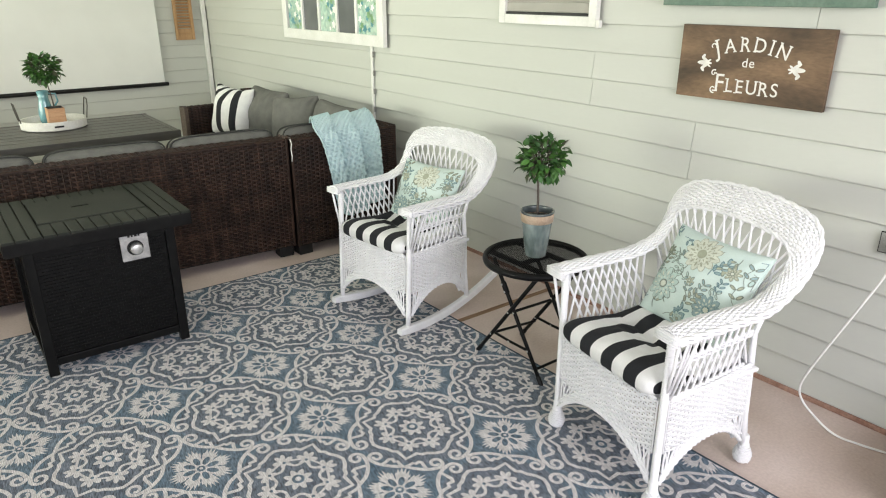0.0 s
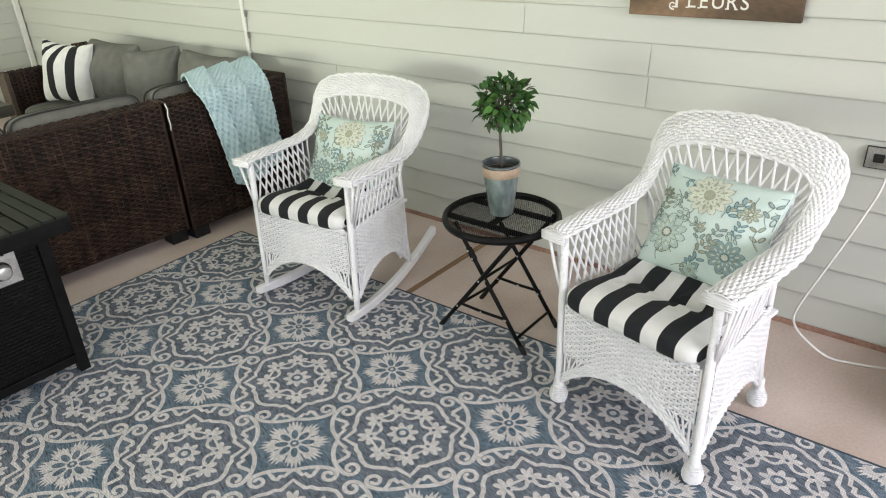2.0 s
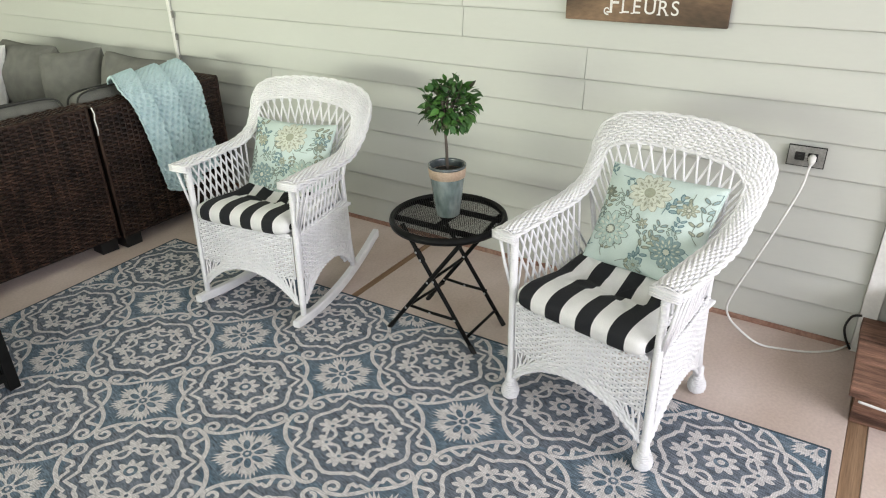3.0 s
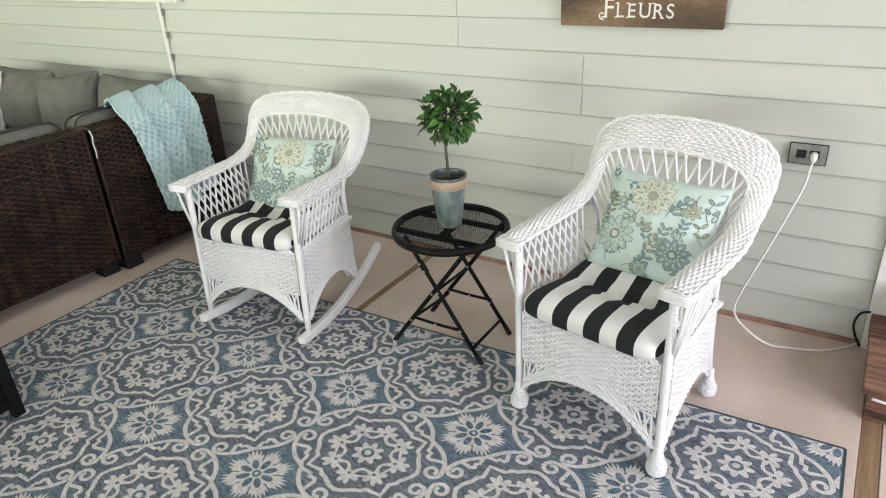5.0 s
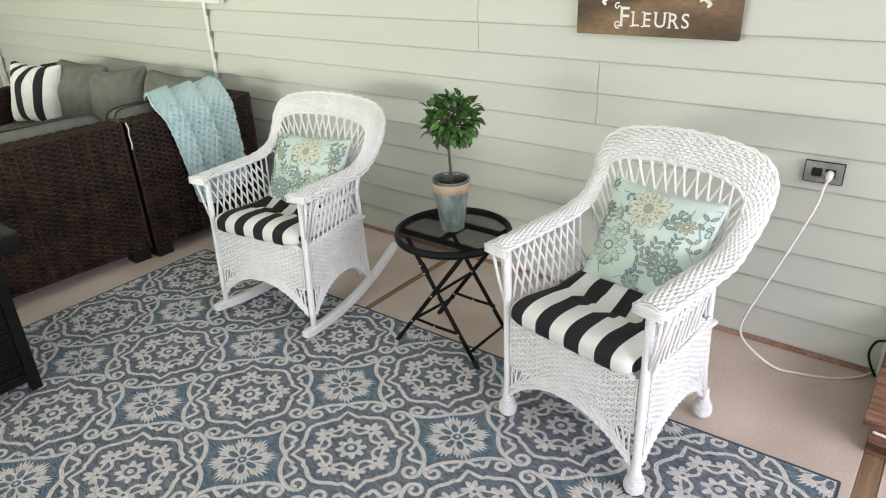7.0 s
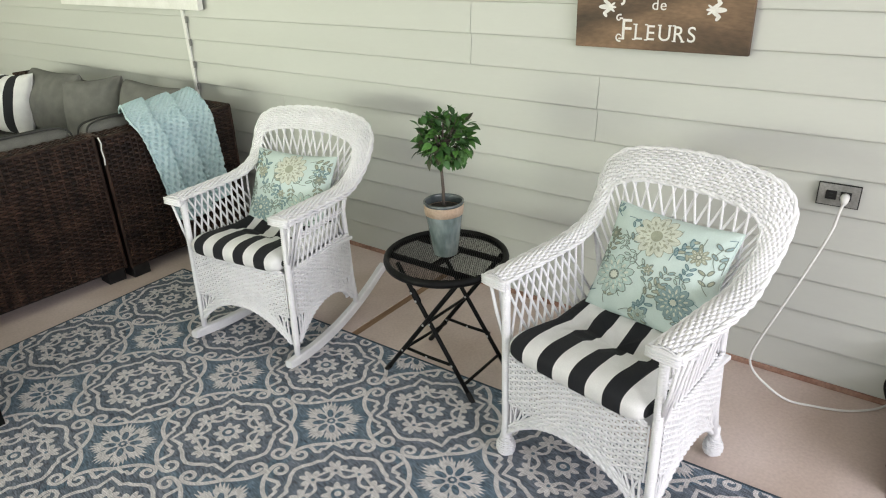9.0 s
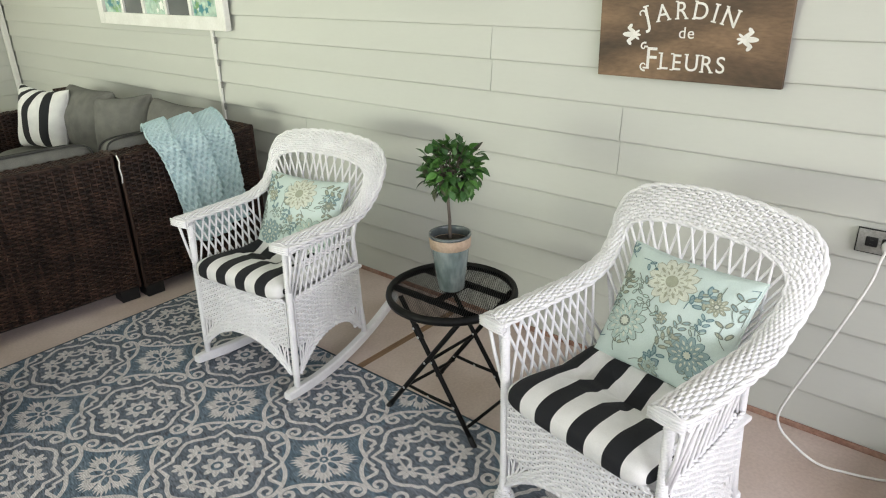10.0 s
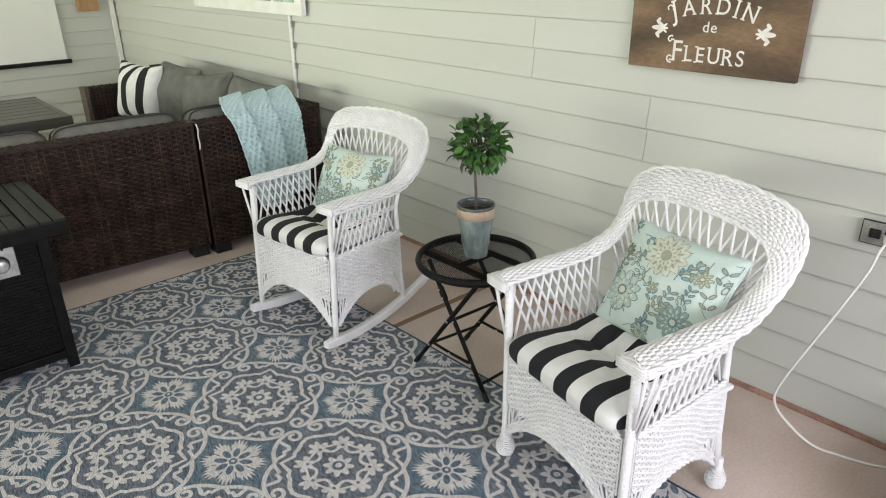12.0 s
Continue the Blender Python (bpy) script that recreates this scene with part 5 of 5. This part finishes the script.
FLORAL_GLASS = make_mat("painted_floral_glass", (0.30, 0.47, 0.40), (0.52, 0.66, 0.55), 18, 0.15, fine=0.2, bump_scale=40, coat=0.5)
GREY_GLASS = make_mat("grey_backed_glass", (0.085, 0.095, 0.095), (0.12, 0.13, 0.13), 4, 0.12, coat=0.5)
sash = thing("decorative_window_sash", "old white window sash with painted floral panes hung on the siding", "decoration", pose(WALL - 0.016, 0, 0))
SY0, SY1, SZ0, SZ1 = 4.035, 5.575, 1.205, 1.92
for a, b in ((SY0, SY0 + 0.075), (SY1 - 0.075, SY1)):
    part("stile", Shape().box(-0.035, 0.0, a, b, SZ0, SZ1, 0.003), WHITE_TRIM, sash)
for a, b in ((SZ0, SZ0 + 0.075), (SZ1 - 0.075, SZ1)):
    part("rail", Shape().box(-0.034, -0.001, SY0 + 0.075, SY1 - 0.075, a, b, 0.003), WHITE_TRIM, sash)
pane_w = (SY1 - SY0 - 0.15) / 5
frnd = random.Random(4)
PETALS = [make_mat("glass_paint_" + n_, c, tuple(1.2 * q for q in c), 30, 0.3) for n_, c in (("teal", (0.06, 0.22, 0.25)), ("green", (0.16, 0.30, 0.14)), ("white", (0.70, 0.72, 0.68)))]
for k in range(5):
    a = SY0 + 0.075 + k * pane_w
    floral = k % 2 == 0
    pane = part("pane", Shape().box(-0.018, -0.012, a + 0.012, a + pane_w - 0.012, SZ0 + 0.075, SZ1 - 0.075), FLORAL_GLASS if floral else GREY_GLASS, sash, "pane painted with blue and green flowers" if floral else "dark grey pane")
    if k:
        part("muntin", Shape().box(-0.032, -0.003, a - 0.014, a + 0.014, SZ0 + 0.075, SZ1 - 0.075, 0.003), WHITE_TRIM, sash)
    if floral:
        shapes = [Shape(), Shape(), Shape()]
        for j in range(46):
            y, z = frnd.uniform(a + 0.03, a + pane_w - 0.03), frnd.uniform(SZ0 + 0.09, SZ1 - 0.10)
            r = frnd.uniform(0.010, 0.028)
            c = frnd.randrange(3)
            n = 15
            w0 = frnd.uniform(0, 6)
            pt = [(-0.0186 - 0.0001 * (j + 1) * 0.3, y + r * (1 + 0.35 * math.cos(5 * w)) * math.cos(w + w0), z + r * (1 + 0.35 * math.cos(5 * w)) * math.sin(w + w0)) for q in range(n) for w in [2 * math.pi * q / n]]
            shapes[c].add(pt, [tuple(range(n))])
        for c in range(3):
            tagged(part("floral_paint", shapes[c], PETALS[c], pane), kind="stuff")

frame_r = thing("empty_window_frame", "white wooden window frame with a glass pane on the siding", "decoration", pose(WALL - 0.014, 0, 0))
FY0, FY1, FZ0, FZ1 = 2.215, 2.885, 1.402, 2.10
for a, b in ((FY0, FY0 + 0.045), (FY1 - 0.045, FY1)):
    part("stile", Shape().box(-0.030, 0.0, a, b, FZ0, FZ1, 0.003), WHITE_TRIM, frame_r)
for a, b in ((FZ0, FZ0 + 0.045), (FZ1 - 0.045, FZ1)):
    part("rail", Shape().box(-0.029, -0.001, FY0 + 0.045, FY1 - 0.045, a, b, 0.003), WHITE_TRIM, frame_r)
part("bead", Shape().box(-0.020, -0.004, FY0 + 0.045, FY1 - 0.045, FZ0 + 0.045, FZ0 + 0.058, 0.002), GREY_PIPE, frame_r, "dark inner bead")
# slats stand in for siding seen through glass, darkened in their colour
DIM_SIDING = make_mat("dim_siding_behind_glass", (0.34, 0.33, 0.29), (0.40, 0.39, 0.35), 4, 0.7, 0.1, 60)
for k in range(12):
    z = FZ0 + 0.060 + 0.049 * k
    part("blind_slat", Shape().box(-0.012, -0.009, FY0 + 0.046, FY1 - 0.046, z, z + 0.047, 0.001), DIM_SIDING, frame_r)
part("hook", Shape().box(-0.030, -0.004, FY0 - 0.020, FY0 - 0.002, FZ0 - 0.004, FZ0 + 0.030, 0.002), WHITE_TRIM, frame_r)

board = thing("green_board", "faded green framed board hung above the wooden sign", "decoration", pose(WALL - 0.014, 0, 0))
part("board_frame", Shape().box(-0.026, 0.0, 1.035, 1.858, 1.503, 1.535, 0.003).box(-0.026, 0.0, 1.035, 1.858, 1.928, 1.960, 0.003).box(-0.0255, 0.0, 1.035, 1.067, 1.535, 1.928, 0.003).box(-0.0255, 0.0, 1.826, 1.858, 1.535, 1.928, 0.003), GREEN_PAINT, board)
part("board_panel", Shape().box(-0.014, -0.004, 1.067, 1.826, 1.535, 1.928), GREEN_PAINT, board)

sign = thing("wooden_sign", "dark stained wooden sign with white hand-painted French lettering", "sign", pose(WALL - 0.030, 1.4475, 1.288))
plank = part("plank", Shape().box(0.0, 0.022, -0.306, 0.306, -0.143, 0.143, 0.003), SIGN_WOOD, sign)
to_wall = pose(-0.0012, 0, 0, 90, 0, -90)


def lettering(text, size, m, width=1.0):
    cu = bpy.data.curves.new("letters", 'FONT')
    cu.body, cu.size, cu.align_x, cu.extrude, cu.offset = text, size, 'CENTER', 0.0004, size * 0.002
    tmp = bpy.data.objects.new("letters", cu)
    scene.collection.objects.link(tmp)
    me = bpy.data.meshes.new_from_object(tmp.evaluated_get(bpy.context.evaluated_depsgraph_get()))
    bpy.data.objects.remove(tmp)
    me.materials.clear()
    me.materials.append(WHITE_PAINT)
    ob = part("letter", me, None, sign)
    ob.matrix_basis = to_wall @ m @ Matrix.Diagonal((width, 1, 1, 1))
    return ob


# feet of the letters, as shares of the letter's size: x, y and length of each short stroke
SERIFS = {"A": ((-0.27, 0.0, 0.20), (0.27, 0.0, 0.20)), "R": ((-0.20, 0.0, 0.20), (0.24, 0.0, 0.18), (-0.24, 0.70, 0.14)), "D": ((-0.27, 0.0, 0.16), (-0.27, 0.70, 0.16)), "I": ((0.0, 0.0, 0.24), (0.0, 0.70, 0.24)), "N": ((-0.26, 0.0, 0.20), (-0.28, 0.70, 0.16), (0.27, 0.70, 0.20)), "L": ((-0.20, 0.0, 0.18), (-0.16, 0.70, 0.22)), "E": ((-0.22, 0.0, 0.16), (-0.22, 0.70, 0.16)), "U": ((-0.26, 0.70, 0.20), (0.26, 0.70, 0.20)), "S": (), "J": ((0.02, 0.70, 0.24),), "F": ((-0.17, 0.0, 0.24), (-0.22, 0.70, 0.14))}


def painted_letter(ch, size, m, width):
    lettering(ch, size, m, width)
    for x, y, long in SERIFS[ch]:
        bar = Shape().box((x - long / 2) * size * width, (x + long / 2) * size * width, (y - 0.028) * size, (y + 0.028) * size, 0.0, 0.0008)
        part("serif", bar, WHITE_PAINT, sign, m=to_wall @ m)


for k, (ch, x) in enumerate(zip("JARDIN", (-0.128, -0.080, -0.022, 0.036, 0.080, 0.124))):
    a = x / 0.42
    size = 0.074 if k else 0.088
    painted_letter(ch, size, pose(x, 0.052 - 0.42 * (1 - math.cos(a)) - (0.006 if k == 0 else 0), 0, 0, 0, math.degrees(-a)), 0.92)
lettering("d", 0.050, pose(-0.014, -0.008, 0))
lettering("e", 0.050, pose(0.014, -0.008, 0))
for k, (ch, x, size) in enumerate(zip("FLEURS", (-0.112, -0.068, -0.024, 0.026, 0.074, 0.118), (0.098, 0.072, 0.072, 0.072, 0.072, 0.072))):
    painted_letter(ch, size, pose(x, -0.108, 0), 0.95)
# painted curls on the two large first letters
for cx, cy, r0, w0, turn in ((-0.156, 0.062, 0.015, -20, 1), (-0.136, -0.102, 0.016, -70, -1), (-0.140, -0.040, 0.014, 60, 1)):
    curl = [(cx + (r0 - 0.0010 * q) * math.cos(math.radians(w0) + turn * q * 0.45), cy + (r0 - 0.0010 * q) * math.sin(math.radians(w0) + turn * q * 0.45), 0.0) for q in range(11)]
    part("swash", Shape().tube(curl, [0.0034 - 0.00014 * q for q in range(11)], 6, 0.3, (0, 0, 1)), WHITE_PAINT, sign, m=to_wall)


def petal(name, cx, cy, a, b, w0, z, parent, m):
    n = 16
    pts = [(cx + a * math.cos(w) * math.cos(w0) - b * math.sin(w) * math.sin(w0), cy + a * math.cos(w) * math.sin(w0) + b * math.sin(w) * math.cos(w0), z) for q in range(n) for w in [2 * math.pi * q / n]]
    return part(name, Shape().add(pts, [tuple(range(n))]), WHITE_PAINT, parent, m=m)


# two stencilled lily emblems, about 5 cm, points outward
for x, turn in ((-0.184, 90), (0.187, -90)):
    emblem = petal("emblem", 0, 0.010, 0.0085, 0.026, 0, 0.0003, sign, to_wall @ pose(x, -0.003, 0, 0, 0, turn))
    for sg in (1, -1):
        petal("petal", sg * 0.014, 0.004, 0.0062, 0.018, sg * -0.55, 0.0006, emblem, None)
        petal("petal", sg * 0.025, 0.010, 0.0062, 0.011, sg * 0.9, 0.0009, emblem, None)
        petal("petal", sg * 0.009, -0.016, 0.004, 0.011, sg * 0.6, 0.0009, emblem, None)
    petal("petal", 0, -0.007, 0.014, 0.0035, 0, 0.0012, emblem, None)
    petal("petal", 0, -0.018, 0.0045, 0.012, 0, 0.0012, emblem, None)

# power outlet, plug and cord
PLATE = make_mat("worn_steel_plate", (0.21, 0.21, 0.195), (0.32, 0.32, 0.30), 25, 0.45, 0.2, 150, metal=0.3, fine=0.15)
outlet = thing("power_outlet", "grey metal double outlet plate on the siding", "outlet", pose(WALL - 0.013, 0.807, 0.728))
part("gasket", Shape().box(-0.003, 0.004, -0.062, 0.062, -0.0385, 0.0385, 0.002), PLASTIC_BLACK, outlet, "dark weather gasket")
part("cover_plate", Shape().box(-0.005, 0.004, -0.059, 0.059, -0.0355, 0.0355, 0.002), PLATE, outlet)
for y in (0.021, -0.021):
    sock = part("socket", Shape().box(-0.008, -0.003, y - 0.016, y + 0.016, -0.015, 0.015, 0.003), PLASTIC_BLACK, outlet, "dark socket")
    for dz in (-0.006, 0.006):
        part("slot", Shape().box(-0.0088, -0.0075, y - 0.005, y + 0.005, dz - 0.0012, dz + 0.0012), GREY_PIPE, sock)
part("screw", Shape().lathe([(0, 0.001), (0.003, 0.0008), (0.0035, 0)], sides=10), SILVER, outlet, m=pose(-0.005, 0, 0, 0, -90, 0))
CORD_WHITE = make_mat("white_cord", (0.70, 0.70, 0.67), (0.76, 0.76, 0.73), 30, 0.5)
cord = thing("extension_cord", "white power cord hanging from the outlet to the floor", "cord")
part("plug", Shape().tube([(2.671, 0.786, 0.728), (2.655, 0.786, 0.728), (2.640, 0.784, 0.722), (2.634, 0.784, 0.712)], (0.013, 0.014, 0.011, 0.006), 10), CORD_WHITE, cord, "white plug", True)
CORD = ((2.636, 0.784, 0.715), (2.600, 0.787, 0.700), (2.572, 0.795, 0.640), (2.526, 0.832, 0.520), (2.486, 0.880, 0.380), (2.466, 0.925, 0.250), (2.460, 0.942, 0.175), (2.468, 0.925, 0.120), (2.485, 0.880, 0.070), (2.505, 0.835, 0.030), (2.525, 0.795, 0.008), (2.540, 0.745, 0.005), (2.555, 0.690, 0.005), (2.580, 0.630, 0.005), (2.635, 0.560, 0.006), (2.690, 0.515, 0.016))
part("cable", Shape().tube([spline(CORD, i / 110) for i in range(111)], 0.0042, 8), CORD_WHITE, cord, "thin white cable", True)
blackcord = thing("black_cable", "short black cable curving behind the timber step", "cord")
part("cable", Shape().tube([spline(((2.66, 0.505, 0.165), (2.662, 0.535, 0.150), (2.664, 0.548, 0.10), (2.666, 0.535, 0.05), (2.664, 0.512, 0.010)), i / 24) for i in range(25)], 0.0045, 8), PLASTIC_BLACK, blackcord, smooth=True)

# ---- timber step at the door ----
step = thing("timber_step", "weathered red-brown timber step against the house wall", "step")
for k in range(3):
    x = 2.195 + 0.160 * k
    part("plank", Shape().box(x, x + 0.156, -1.0, 0.500, 0.115, 0.157, 0.004), STEP_WOOD, step)
part("riser", Shape().box(2.225, 2.262, -0.99, 0.478, 0.0, 0.115, 0.003), STEP_WOOD, step)
part("riser", Shape().box(2.262, 2.66, 0.440, 0.476, 0.0, 0.115, 0.003), STEP_WOOD, step)
part("plank", Shape().box(2.430, 2.668, -1.0, 0.395, 0.290, 0.330, 0.004), STEP_WOOD, step)
part("riser", Shape().box(2.455, 2.490, -0.99, 0.370, 0.157, 0.290, 0.003), STEP_WOOD, step)
part("riser", Shape().box(2.490, 2.668, 0.335, 0.370, 0.157, 0.290, 0.003), STEP_WOOD, step)
tail = thing("cord_tail", "white cord tucked under the edge of the timber step", "cord")
part("cable", Shape().tube([spline(((2.190, 0.470, 0.108), (2.186, 0.36, 0.104), (2.188, 0.22, 0.110), (2.186, 0.05, 0.106)), i / 24) for i in range(25)], 0.0045, 8), CORD_WHITE, tail, smooth=True)
